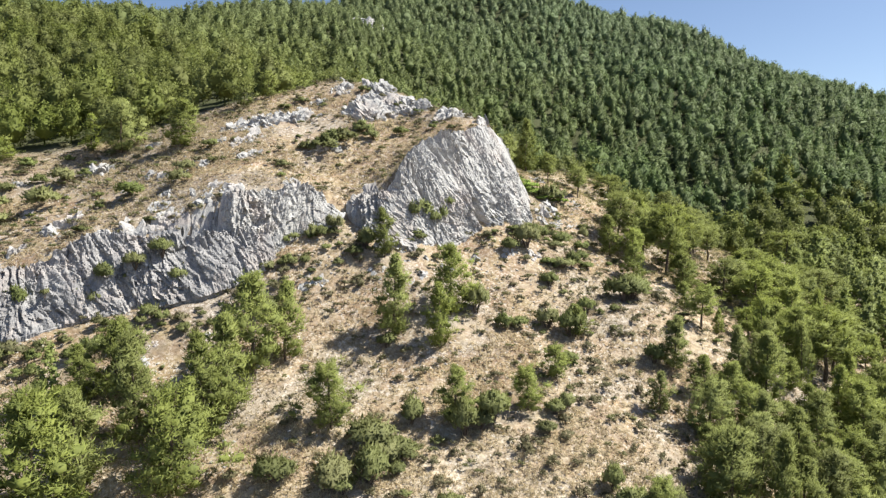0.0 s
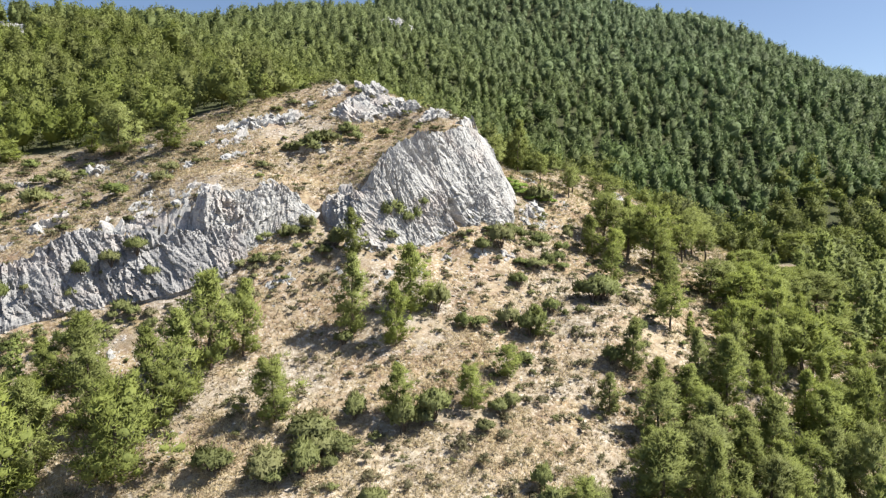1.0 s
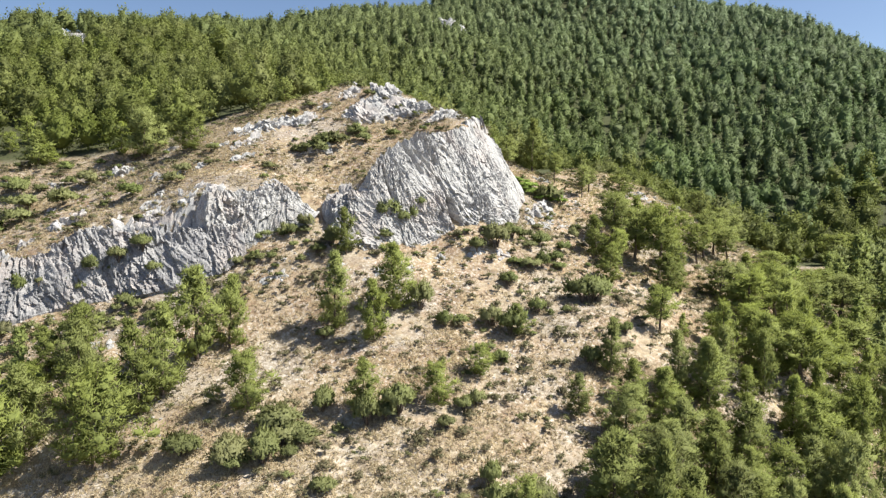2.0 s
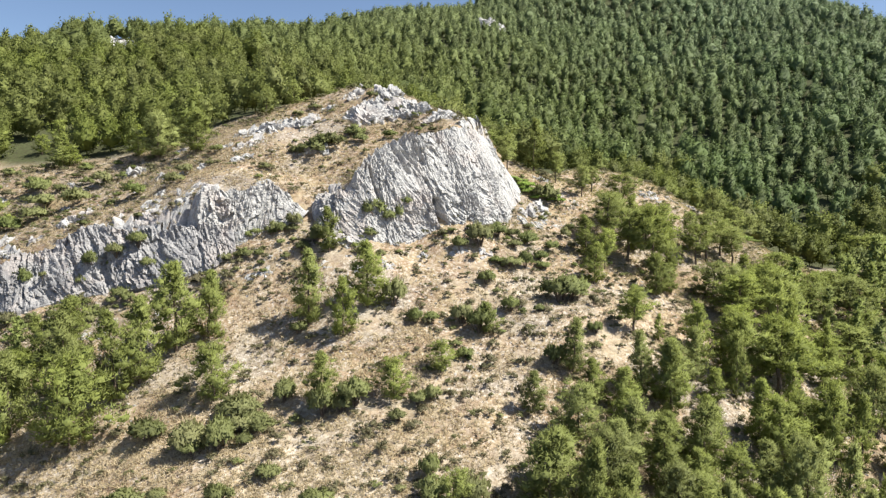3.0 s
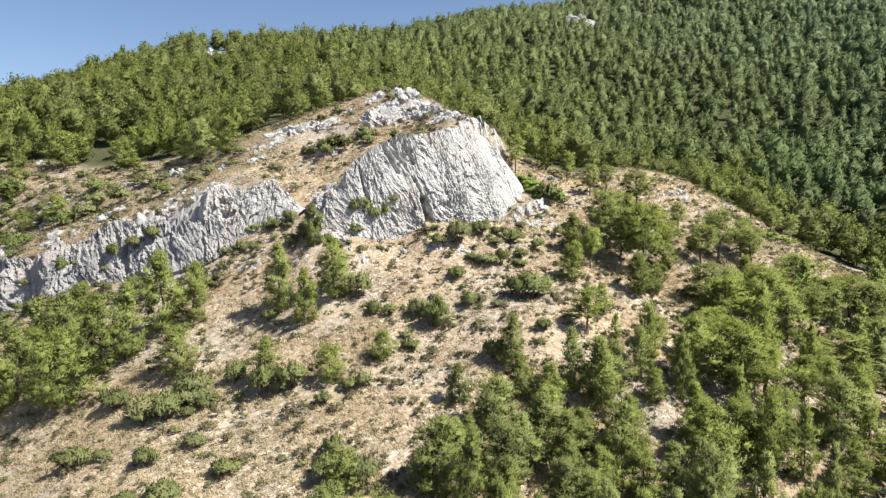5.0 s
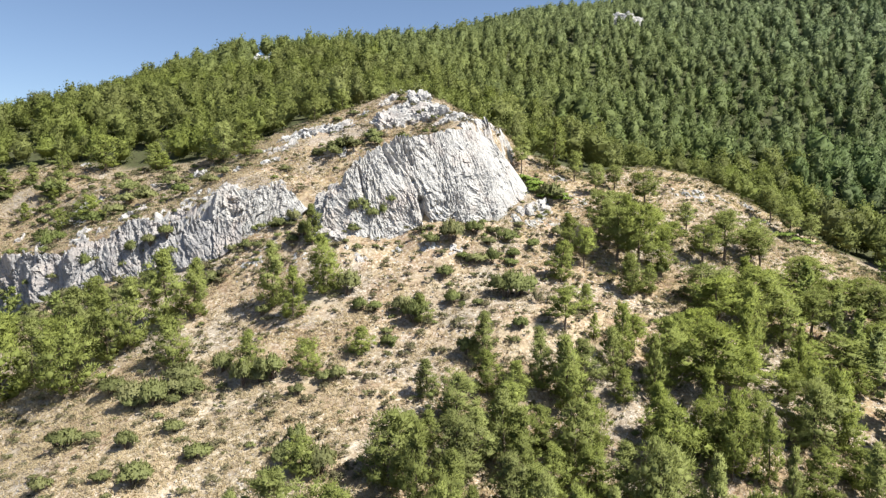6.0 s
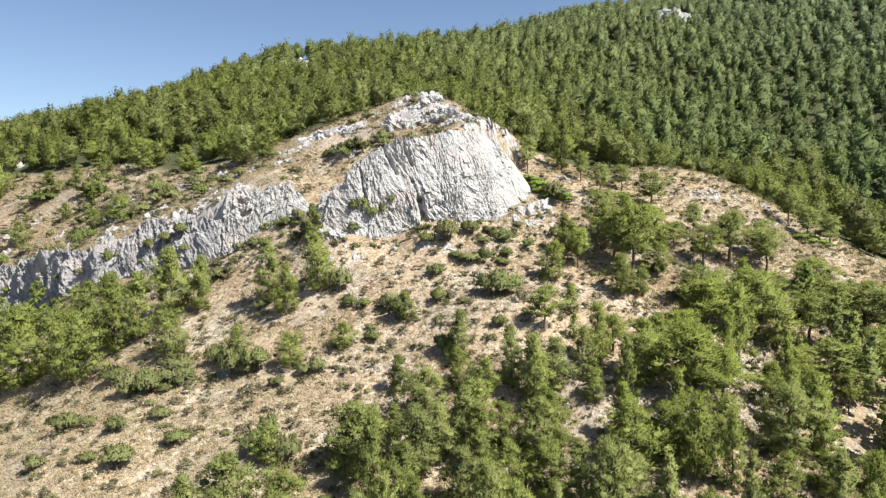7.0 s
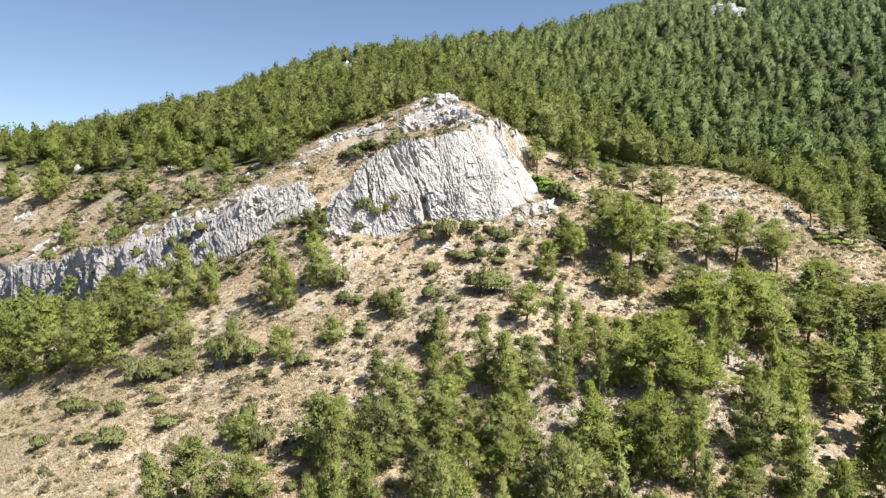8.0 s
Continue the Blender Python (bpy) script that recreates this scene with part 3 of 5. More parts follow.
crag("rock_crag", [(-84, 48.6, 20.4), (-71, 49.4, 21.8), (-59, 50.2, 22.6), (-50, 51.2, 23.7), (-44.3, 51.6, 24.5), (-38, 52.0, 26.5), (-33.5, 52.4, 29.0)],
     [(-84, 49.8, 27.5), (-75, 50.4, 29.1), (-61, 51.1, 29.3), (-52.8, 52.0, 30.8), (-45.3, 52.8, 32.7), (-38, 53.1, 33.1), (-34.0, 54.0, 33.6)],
     0.13, 419, "long grey limestone crag with dark vertical clefts", 2.6, 1.05, 1.2, mat=SHADED_STONE, fluted=True, cuts=(0.25, 0.5, 0.75))


def slab(name, x, y, wide, tall, turn, seed, label, detail=26, sink=0.35):
    """A weathered outcrop: a broken dome of stone sunk into the ground."""
    a, b = np.meshgrid(np.linspace(0, 2 * math.pi, detail * 2 + 1), np.linspace(0, 1, detail))
    r = np.sin(b * math.pi / 2) ** 0.75
    px, py, pz = np.cos(a) * r, np.sin(a) * r, np.cos(b * math.pi / 2) ** 0.7
    grow = 1 + 0.5 * fractal(np.cos(a) * 1.3 + seed, np.sin(a) * 1.3, pz, 3, seed)
    px, py, pz = px * grow * wide, py * grow * wide * 0.62, pz * tall * (1 + 0.5 * bumps(px * 2, py * 2, seed, seed))
    e = px + 0.4 * pz
    d1, e1 = facets(e / 0.9, py / 0.7, pz / 1.6, seed + 3, 1.4)
    d2, e2 = facets(e / 0.34, py / 0.3, pz / 0.8, seed + 13, 1.5)
    push = (0.5 * d1 + 0.2 * d2 - 0.15 * np.clip(1 - e1 / 0.15, 0, 1)) * min(1.0, 0.5 * wide + 0.2)
    px, py, pz = px + np.cos(a) * push * 0.7, py + np.sin(a) * push * 0.7, pz + push * 0.8
    c, s = math.cos(turn), math.sin(turn)
    qx, qy = x + px * c - py * s, y + px * s + py * c
    lie = ground_height(qx, qy)
    me = sheet(name, qx, qy, np.where(b > 0.97, lie - 0.5, lie + pz - sink))
    me.polygons.foreach_set("use_smooth", np.zeros(len(me.polygons), bool))
    bedding(me, e + seed, pz, py)
    return thing(name, me, LIMESTONE, label=label, category="rock", group="limestone outcrops")


for n, (x, y, wide, tall, turn) in enumerate(OUTCROPS):
    slab("rock_outcrop", x, y, 0.8 * wide, 0.65 * tall, turn, 500 + 37 * n, "weathered pale grey limestone outcrop in dry grass", 26 if wide > 1.2 else 16)

for n, (x, y, wide, tall) in enumerate(((-28.5, 255.5, 5.0, 3.6), (-24.5, 257, 3.2, 2.6), (-101, 152, 5.0, 2.6), (-96, 147, 3.5, 2.2), (-106, 156, 4.5, 2.4))):
    slab("rock_outcrop", x, y, wide, tall, 0.2 + 0.2 * n, 4600 + 31 * n, "pale limestone outcrop among the pines of the mountainside", 20)

for n, (x, y, wide, tall, turn) in enumerate(((6.2, 81.6, 1.2, 0.6, 1.0), (5.2, 82.6, 1.4, 0.8, 0.7), (4.4, 79.4, 1.2, 0.7, 0.8), (5.4, 85.2, 1.2, 0.6, 1.1), (5.9, 87.2, 1.2, 0.6, 1.3))):
    slab("rock_outcrop", x, y, wide, tall, turn, 7000 + 43 * n, "weathered pale limestone slab on the brow of the tall crag", 20)

# the broken rocky crest that rises behind the tall crag
for n, (x, y, wide, tall, turn) in enumerate(((-14.6, 95.0, 2.2, 1.3, 0.6), (-13.4, 93.4, 2.2, 1.0, 0.9), (-12.2, 92.0, 2.2, 1.4, 1.0), (-8.6, 88.2, 2.2, 1.6, 0.4),
                                               (-4.4, 86.6, 2.0, 1.1, 0.1), (-9.4, 84.2, 2.2, 1.7, 0.2), (0.6, 84.6, 1.8, 0.8, 0.6), (2.6, 82.6, 1.7, 0.7, 0.7),
                                               (-16.0, 81.0, 2.4, 0.9, 0.4), (-20.6, 79.4, 2.2, 1.0, 0.5), (-22.8, 77.6, 2.0, 0.9, 0.6), (-18.4, 80.6, 1.8, 0.8, 0.3))):
    slab("rock_outcrop", x, y, 0.8 * wide, 0.42 * tall, turn, 8000 + 47 * n, "broken pale limestone ridge rock above the crag", 24)

# rocks and earth where the long crag meets the next one
for n, (x, y, wide, tall, turn) in enumerate(((-22.6, 60.5, 1.1, 0.8, 0.4), (-21.2, 60.9, 0.9, 0.9, 0.5), (-24.0, 60.0, 0.9, 0.6, 0.3), (-20.4, 61.4, 0.7, 0.8, 0.7), (-26.4, 59.6, 1.0, 0.6, 0.3))):
    slab("rock_outcrop", x, y, wide, tall, turn, 9000 + 53 * n, "weathered limestone step between the low crags", 18)

# the broken shoulder between the two tall crags, and scree under them
for n, (x, y, wide, tall, turn) in enumerate(((-7.2, 67.4, 1.1, 1.2, 0.5), (-6.3, 66.8, 0.8, 1.0, 0.3), (-5.2, 63.4, 1.1, 0.8, 0.5), (-3.6, 63.9, 1.4, 0.9, 0.4),
                                               (11.6, 80.6, 1.0, 0.8, 0.9), (12.4, 82.8, 1.2, 0.7, 1.1), (11.2, 78.4, 0.8, 0.6, 0.8), (12.6, 79.0, 0.7, 0.4, 0.2), (13.4, 81.0, 0.8, 0.5, 0.5))):
    slab("rock_outcrop", x, y, wide, tall, turn, 4000 + 41 * n, "broken pale limestone block beside the tall crag", 18)

# small outcrops breaking through the grass along the shelf above the low crags
ledge = np.random.default_rng(77)
for n in range(46):
    x = ledge.uniform(-74, -12)
    y = float(np.interp(x, [q[0] for q in STEP], [q[1] for q in STEP])) + ledge.uniform(2.2, 6.0) + (ledge.uniform(0, 9) if n % 3 == 0 else 0)
    slab("rock_outcrop", x, y, ledge.uniform(0.5, 1.3), ledge.uniform(0.35, 0.9), ledge.uniform(0, 0.9), 5200 + 29 * n, "small pale limestone outcrop in the grass above the crag", 14)

bank = np.random.default_rng(79)
for n in range(26):
    x = bank.uniform(-24, 12)
    y = float(np.interp(x, [-24, -16, -9, -2, 4, 12], [55, 57.5, 62, 63.6, 67.5, 76])) - bank.uniform(0.5, 5.0)
    slab("rock_outcrop", x, y, bank.uniform(0.3, 0.75), bank.uniform(0.25, 0.5), bank.uniform(0, 0.9), 6200 + 29 * n, "small pale limestone block half sunk in the dry bank", 12)


# ---- plants ----
def tufts(rng, centres, radii, count, length, width, flat=0.7, up=0.5, loose=0.35, plumes=0.25, middle=None, uneven=0.22):
    """Leaf tufts scattered through clumps: thin triangles that point out and up."""
    c = np.repeat(np.asarray(centres, float), count, 0)
    r = np.repeat(np.asarray(radii, float), count)
    d = rng.normal(size=(len(c), 3))
    d /= np.linalg.norm(d, axis=1)[:, None]
    d[:, 2] = np.where(d[:, 2] < -0.55, -d[:, 2] * 0.5, d[:, 2])
    at = c + d * (r * rng.uniform(0.3, 1.0, len(c)) ** 0.5)[:, None] * (1, 1, flat)
    face = d + (0, 0, up) + rng.normal(size=d.shape) * loose
    face /= np.linalg.norm(face, axis=1)[:, None]
    way = d * 0.3 + (0, 0, 0.5) + rng.normal(size=d.shape) * 0.7
    way -= face * (way * face).sum(-1)[:, None] * 0.8
    plume = rng.uniform(0, 1, len(c)) < plumes          # some tufts stand out from the clump
    way[plume] = d[plume] + (0, 0, 0.65) + rng.normal(size=(plume.sum(), 3)) * 0.3
    at[plume] = c[plume] + d[plume] * (r[plume] * rng.uniform(0.45, 1.12, plume.sum()))[:, None]
    way /= np.linalg.norm(way, axis=1)[:, None] + 1e-6
    side = np.cross(face, way)
    side /= np.linalg.norm(side, axis=1)[:, None] + 1e-6
    size = rng.uniform(0.65, 1.3, len(c))[:, None]
    a, b = at - way * length * 0.4 * size, at + way * length * 0.6 * size
    v = np.stack([a + side * width * size / 2, b, a - side * width * size / 2], 1)
    k = v.shape[1]
    f = np.arange(len(v) * k).reshape(-1, k)
    light = 0.65 * d + (0, 0, 0.35)                            # a soft round clump, not a heap of flat chips
    if middle is not None:
        out = (at - middle) / (1, 1, 1.6)
        light = light + 1.0 * out / (np.linalg.norm(out, axis=1)[:, None] + 1e-6)
    light = light + rng.normal(size=d.shape) * uneven
    light /= np.linalg.norm(light, axis=1)[:, None] + 1e-6
    turned = (np.cross(v[:, 1] - v[:, 0], v[:, 2] - v[:, 0]) * light).sum(-1) < 0
    f[turned] = f[turned][:, ::-1]
    return v.reshape(-1, 3), f, np.repeat(light, k, 0)


def pine_clumps(rng, tall, wide, bare, point, boughs, along=3, fat=1.0):
    """Where the foliage of a pine sits: soft plumes on the outer part of boughs that rise from the stem, in an uneven egg-shaped crown with gaps."""
    t = ((np.arange(boughs) + rng.uniform(0, 1, boughs)) / boughs) ** 1.05
    egg = np.clip(1.06 - t, 0.03, 1) ** point * np.clip(0.55 + 1.5 * t, 0, 1)
    turn = np.arange(boughs) * 2.39996 + rng.uniform(-0.8, 0.8, boughs)
    swell = rng.uniform(0, 6, 3)
    lump = 1 + 0.22 * np.sin(turn * 2 + t * 6 + swell[0]) + 0.18 * np.sin(turn + t * 13 + swell[1])
    reach = wide * egg * lump * rng.uniform(0.65, 1.02, boughs)
    rise = reach * (0.3 + 0.55 * t + rng.uniform(-0.3, 0.3, boughs))
    stem = tall * (bare + (0.95 - bare) * t) - 0.3 * rise
    f = 0.34 + 0.66 * np.repeat((np.arange(along)[None] + 0.5) / (along - 0.5), boughs, 0) if along > 1 else np.full((boughs, 1), 0.8)
    f = np.clip(f * rng.uniform(0.9, 1.08, f.shape), 0, 1.08)
    side = rng.normal(size=(2, boughs, along)) * 0.13 * reach[None, :, None]
    c = np.stack([np.cos(turn)[:, None] * reach[:, None] * f + side[0], np.sin(turn)[:, None] * reach[:, None] * f + side[1], stem[:, None] + rise[:, None] * f * f], -1)
    c[..., 0] += (0.06 * tall * t * t)[:, None]
    r = fat * (0.12 * wide + 0.1) * (0.7 + 0.45 * egg)[:, None] * rng.uniform(0.7, 1.3, f.shape) * (1.12 - 0.22 * f)
    return c.reshape(-1, 3), r.ravel()


def rod(points, radii, sides=6):
    """A tapered tube along points."""
    v, f = [], []
    for n, (p, r) in enumerate(zip(points, radii)):
        for k in range(sides):
            a = 2 * math.pi * k / sides
            v.append((p[0] + r * math.cos(a), p[1] + r * math.sin(a), p[2]))
            if n:
                b = (n - 1) * sides
                f.append((b + k, b + (k + 1) % sides, b + sides + (k + 1) % sides, b + sides + k))
    return np.array(v), np.array(f)


def joined(pieces):
    v, f, at = [], [], 0
    for a, b in pieces:
        v.append(a)
        f.append(b + at)
        at += len(a)
    return np.concatenate(v), np.concatenate(f)


def puffs(rng, centres, radii, middle, around=6, rings=3, flat=0.7, longer=1.3):
    """The dense heart of each leaf clump: a small uneven ball drawn out along its bough, turned to the light like the tufts on it."""
    up = np.linspace(math.pi / 2, -math.pi / 2, rings + 2)[1:-1]
    ball = [(0, 0, 1)] + [(math.cos(u) * math.cos(a), math.cos(u) * math.sin(a), math.sin(u)) for u in up for a in np.arange(around) * 2 * math.pi / around] + [(0, 0, -1)]
    ball, last = np.array(ball), rings * around + 1
    faces = [(0, 1 + k, 1 + (k + 1) % around) for k in range(around)]
    for n in range(rings - 1):
        p, q = 1 + n * around, 1 + (n + 1) * around
        for k in range(around):
            faces += [(p + k, q + k, q + (k + 1) % around), (p + k, q + (k + 1) % around, p + (k + 1) % around)]
    faces += [(last, last - around + (k + 1) % around, last - around + k) for k in range(around)]
    c, r = np.asarray(centres, float), np.asarray(radii, float)
    way = c - middle
    way[:, 2] = 0.35 * np.hypot(way[:, 0], way[:, 1])
    way /= np.linalg.norm(way, axis=1)[:, None] + 1e-6
    d = np.repeat(ball[None], len(c), 0)
    at = d * rng.uniform(0.72, 1.25, d.shape[:2])[..., None] * (1, 1, flat)
    at = at + way[:, None] * ((at * way[:, None]).sum(-1) * (longer - 1))[..., None]
    v = c[:, None] + at * r[:, None, None]
    out = (v - middle) / (1, 1, 1.6)
    light = 0.85 * d + (0, 0, 0.35) + 0.75 * out / (np.linalg.norm(out, axis=-1)[..., None] + 1e-6)
    light /= np.linalg.norm(light, axis=-1)[..., None] + 1e-6
    f = np.array(faces)[None] + (np.arange(len(c)) * len(ball))[:, None, None]
    return v.reshape(-1, 3), f.reshape(-1, 3), light.reshape(-1, 3)


def leafage(pieces):
    """Several (places, faces, normals) as one."""
    v, f = joined([p[:2] for p in pieces])
    return v, f, np.concatenate([p[2] for p in pieces])


def pine_tree(seed, wide, bare, point, boughs=34, per=40, big=1.0, along=3):
    """A pine six metres high (scaled when placed): a tapered stem with boughs, and a crown of dense leaf clumps bristling with needle tufts."""
    rng = np.random.default_rng(seed)
    tall = 6.0
    c, r = pine_clumps(rng, tall, wide, bare, point, boughs, along, 1.35)
    stem = [(0.06 * tall * (k / 7) ** 2 + 0.05 * math.sin(k * 1.7 + seed), 0.05 * math.cos(k * 2.1 + seed), -0.5 + (tall * 0.97 + 0.5) * k / 7) for k in range(8)]
    limbs = [rod(stem, np.linspace(0.13, 0.02, 8))]
    for k in range(0, boughs, 2):
        inner, tip = c[k * along], c[k * along + along - 1]
        root = np.array([np.interp(inner[2] - 0.1, [s[2] for s in stem], [s[n] for s in stem]) for n in (0, 1)] + [max(0.3, inner[2] - 0.1)])
        limbs.append(rod([root, inner, tip], [0.04, 0.028, 0.01], 4))
    trunk = mesh_of("pine_trunk", *joined(limbs))
    middle = np.array((0.15, 0, 2.4))
    v, f, light = leafage([tufts(rng, c, r * 1.12, per, 0.26 * big, 0.065 * big, 0.85, 0.55, 0.35, 0.6, middle, 0.14), puffs(rng, c[::2], r[::2] * 0.42, middle, 5, 2, 0.85)])
    crown = mesh_of("pine_crown", v, f, normals=light)
    return trunk, crown


def shrub_meshes(seed, clumps, per, length, width, spread=0.62, bare_leaves=False):
    rng = np.random.default_rng(seed)
    a, d = rng.uniform(0, 2 * math.pi, clumps), np.sqrt(rng.uniform(0, 1, clumps)) * spread
    c = np.stack([np.cos(a) * d, np.sin(a) * d, 0.2 + 0.55 * (1 - d ** 2) * rng.uniform(0.5, 1.1, clumps)], -1)
    r, middle = rng.uniform(0.2, 0.34, clumps), np.array((0, 0, 0.1))
    green = leafage([tufts(rng, c, r * 1.1, per, length, width, 0.8, 0.5, 0.35, 0.4, middle, 0.15), puffs(rng, c, r * 0.55, middle, 5, 2, 0.8, 1.15)])
    if bare_leaves:
        return green
    leaves = mesh_of("shrub_foliage", green[0], green[1], normals=green[2])
    stems = mesh_of("shrub_stem", *joined([rod([(0, 0, -0.25), (p[0] * 0.4, p[1] * 0.4, p[2] * 0.4), tuple(p)], [0.035, 0.025, 0.01], 4) for p in c[::2]]))
    return leaves, stems



# pines and shrubs that stand singly: x, y, height, half width
PINES_A = [(15.2, 34.2, 6.2, 2.6), (-27.4, 36.7, 9.4, 3), (17.4, 37.1, 4.3, 2.2), (-23.4, 38.8, 9.2, 3.6), (12.7, 39.9, 3, 1.4), (-16.5, 40.9, 7.3, 3.4), (-22.2,
          41.3, 6.8, 2.1), (18, 42.6, 5.9, 2.5), (22.6, 42.7, 5.3, 1.7), (-24.8, 44.6, 3.7, 2), (-15.6, 44.7, 7.5, 1.6), (18, 44.8, 4.2, 1.8), (-20.1, 44.8,
          7.6, 2.1), (25.7, 45.4, 4.8, 1.7), (-7.5, 45.6, 4.7, 2.2), (21.6, 45.8, 5, 2.4), (27.7, 46.1, 4.4, 1.9), (-14.7, 46.5, 7.2, 2.1), (0.8, 46.5, 4.2,
          1.6), (-24.7, 46.9, 4.6, 1.4), (18.5, 47.2, 2.9, 1.1), (22.2, 47.9, 4.5, 2), (-23, 48.2, 5.6, 2.2), (6, 48.3, 3.3, 1.6)]
PINES_B = [(25.4, 48.5, 5.5, 1.7), (27.8, 48.5, 4.3, 1.5), (23.5, 49.4, 5.2, 1.7), (19.4, 49.9, 4.4, 2.2), (-13.8, 50, 7.8, 2.7), (30.3, 50.1, 4.3, 2.2), (32.4,
          50.3, 5.7, 1.7), (16.1, 50.9, 3.4, 1.1), (25.8, 51.2, 3.8, 1.7), (28.1, 51.4, 5.5, 2), (23, 51.5, 3.8, 1.9), (-11.9, 51.8, 6.4, 1.4), (8.6, 52.3, 2.6,
          1.3), (34.6, 52.7, 4, 2.3), (20.3, 53.3, 3.8, 1.4), (-0.2, 53.4, 5.4, 1.4), (28.7, 53.7, 4.6, 1.6), (22.5, 53.8, 3.5, 1.4), (-3.9, 54.6, 6.8, 1.8),
          (34.1, 55.4, 5.8, 2.4), (18.6, 55.5, 4.6, 1.4), (26.1, 55.5, 6.2, 1.9), (23.9, 55.6, 5.4, 1.4), (32.7, 56.9, 5.4, 1.4)]
PINES_C = [(0.6, 57, 6.2, 2.2), (11.1, 57.8, 2.9, 1.2), (26.6, 57.8, 4.3, 1.8), (35.6, 58.1, 4.4, 2.5), (29.6, 58.5, 3, 1.2), (43.5, 59, 4.3, 1.8), (38.1, 59.5,
          3.5, 2), (38.8, 61.4, 4.2, 1.9), (-5.2, 62, 4.7, 1.3), (23.3, 62.4, 4.2, 1.4), (45.9, 62.5, 3.2, 1.9), (32.2, 63.1, 6.1, 2.5), (35.3, 63.5, 7.1, 2.6),
          (25.4, 63.8, 2.5, 0.6), (-47.6, 63.9, 3.8, 2.4), (42.8, 64.1, 5.5, 2.7), (28.7, 64.9, 3.5, 1.3), (48.5, 65.2, 3.2, 1.9), (37.6, 66.3, 4.6, 2), (35.3,
          66.6, 5.7, 2), (31.8, 66.7, 4.8, 1.9), (40.6, 69.4, 4.1, 1.7), (33.2, 70.4, 4, 1.9), (19.5, 71.3, 4.5, 1.6)]
PINES_D = [(-27.7, 74.2, 5.3, 2.3), (25.7, 74.3, 4.6, 1.8), (45.9, 74.7, 3.7, 0.8), (41.7, 75, 3.9, 2.2), (34.1, 75.2, 5.8, 2.6), (20.4, 75.6, 4.5, 1.2), (27,
          76.2, 3.5, 1.2), (18.4, 76.9, 4.9, 1.6), (44.2, 77.1, 4.4, 2.6), (-48.8, 77.2, 2.7, 1.8), (-35.5, 77.7, 6, 2.9), (37.1, 77.9, 6.9, 2.6), (-64.2, 78,
          6.2, 3.9), (31.7, 78.5, 4.7, 2.9), (25.3, 78.6, 8.2, 2.2), (-39.4, 78.9, 4.2, 1.5), (39.4, 79.1, 5.8, 2.6), (22.8, 79.6, 6.1, 2.2), (33.7, 79.9, 4.5,
          1.9), (27, 81.6, 4.8, 1.9), (47.1, 81.7, 4.5, 2.4), (37.5, 82, 5.4, 2.7), (41.7, 82.2, 5.3, 2.1), (35.4, 83.2, 5.4, 1.8)]
PINES_E = [(47.8, 84.1, 4.2, 2.1), (-59.8, 84.1, 3, 1.5), (-23.7, 84.2, 3.8, 1.8), (30.5, 86.1, 4.9, 1.6), (8, 87.2, 4.9, 1.3), (-59.6, 87.3, 4, 1.8), (43.4,
          87.5, 5, 1.9), (47.3, 87.7, 5.7, 2.8), (-21.7, 88.3, 3.5, 1.8), (17.1, 89.1, 4.1, 0.9), (41.5, 89.2, 3.4, 1.3), (45.7, 90, 5, 2.3), (32.2, 90.7, 6.1,
          2.2), (13.6, 91.1, 4, 0.9), (10.7, 91.4, 7.3, 1.5), (40.3, 91.5, 4.4, 2.4), (22.1, 93.4, 4.8, 1.8), (35.6, 93.6, 5, 1.7), (18.1, 93.8, 3.5, 1.3),
          (27.1, 94.2, 3.7, 1.1), (58.6, 95.2, 6.1, 3.2), (37.7, 107.8, 4.4, 1.3), (35.1, 109.7, 5.1, 1.5), (40, 110.2, 4.2, 1.2)]
PINES_F = [(58, 117.3, 6.6, 3.2), (66.6, 121.4, 6.8, 3.3), (38, 137.2, 4.4, 1.6)]
PINES = PINES_A + PINES_B + PINES_C + PINES_D + PINES_E + PINES_F
SHRUBS_A = [(-3.7, 31.3, 1.4, 1), (-0, 33.4, 0.9, 1), (2.1, 34.5, 1.6, 1.7), (-7.9, 35.7, 1.7, 1.8), (-1.5, 36.5, 1.6, 1.2), (-6.1, 36.7, 0.8, 0.9), (4.2, 38.3,
          1.2, 1.4), (-13.7, 38.9, 0.6, 0.7), (0.4, 39.3, 1.1, 1.1), (11.1, 40, 2, 1.5), (-6, 40.5, 1.3, 1.3), (2.2, 40.6, 0.8, 0.6), (13.5, 40.8, 2.5, 1.5),
          (-7, 40.9, 2.3, 2.1), (8.4, 41, 0.8, 0.8), (-4.6, 41.1, 2.6, 1.8), (-10.3, 41.5, 1.7, 1.7), (-3, 41.9, 0.9, 0.9), (10.5, 41.9, 1.9, 0.9), (-0.8, 42.9,
          0.8, 0.8), (-3.9, 43.1, 1.5, 1.6), (-2.1, 43.5, 1, 1.4), (-3.1, 43.7, 1.4, 1.4), (5.3, 43.9, 1, 0.8)]
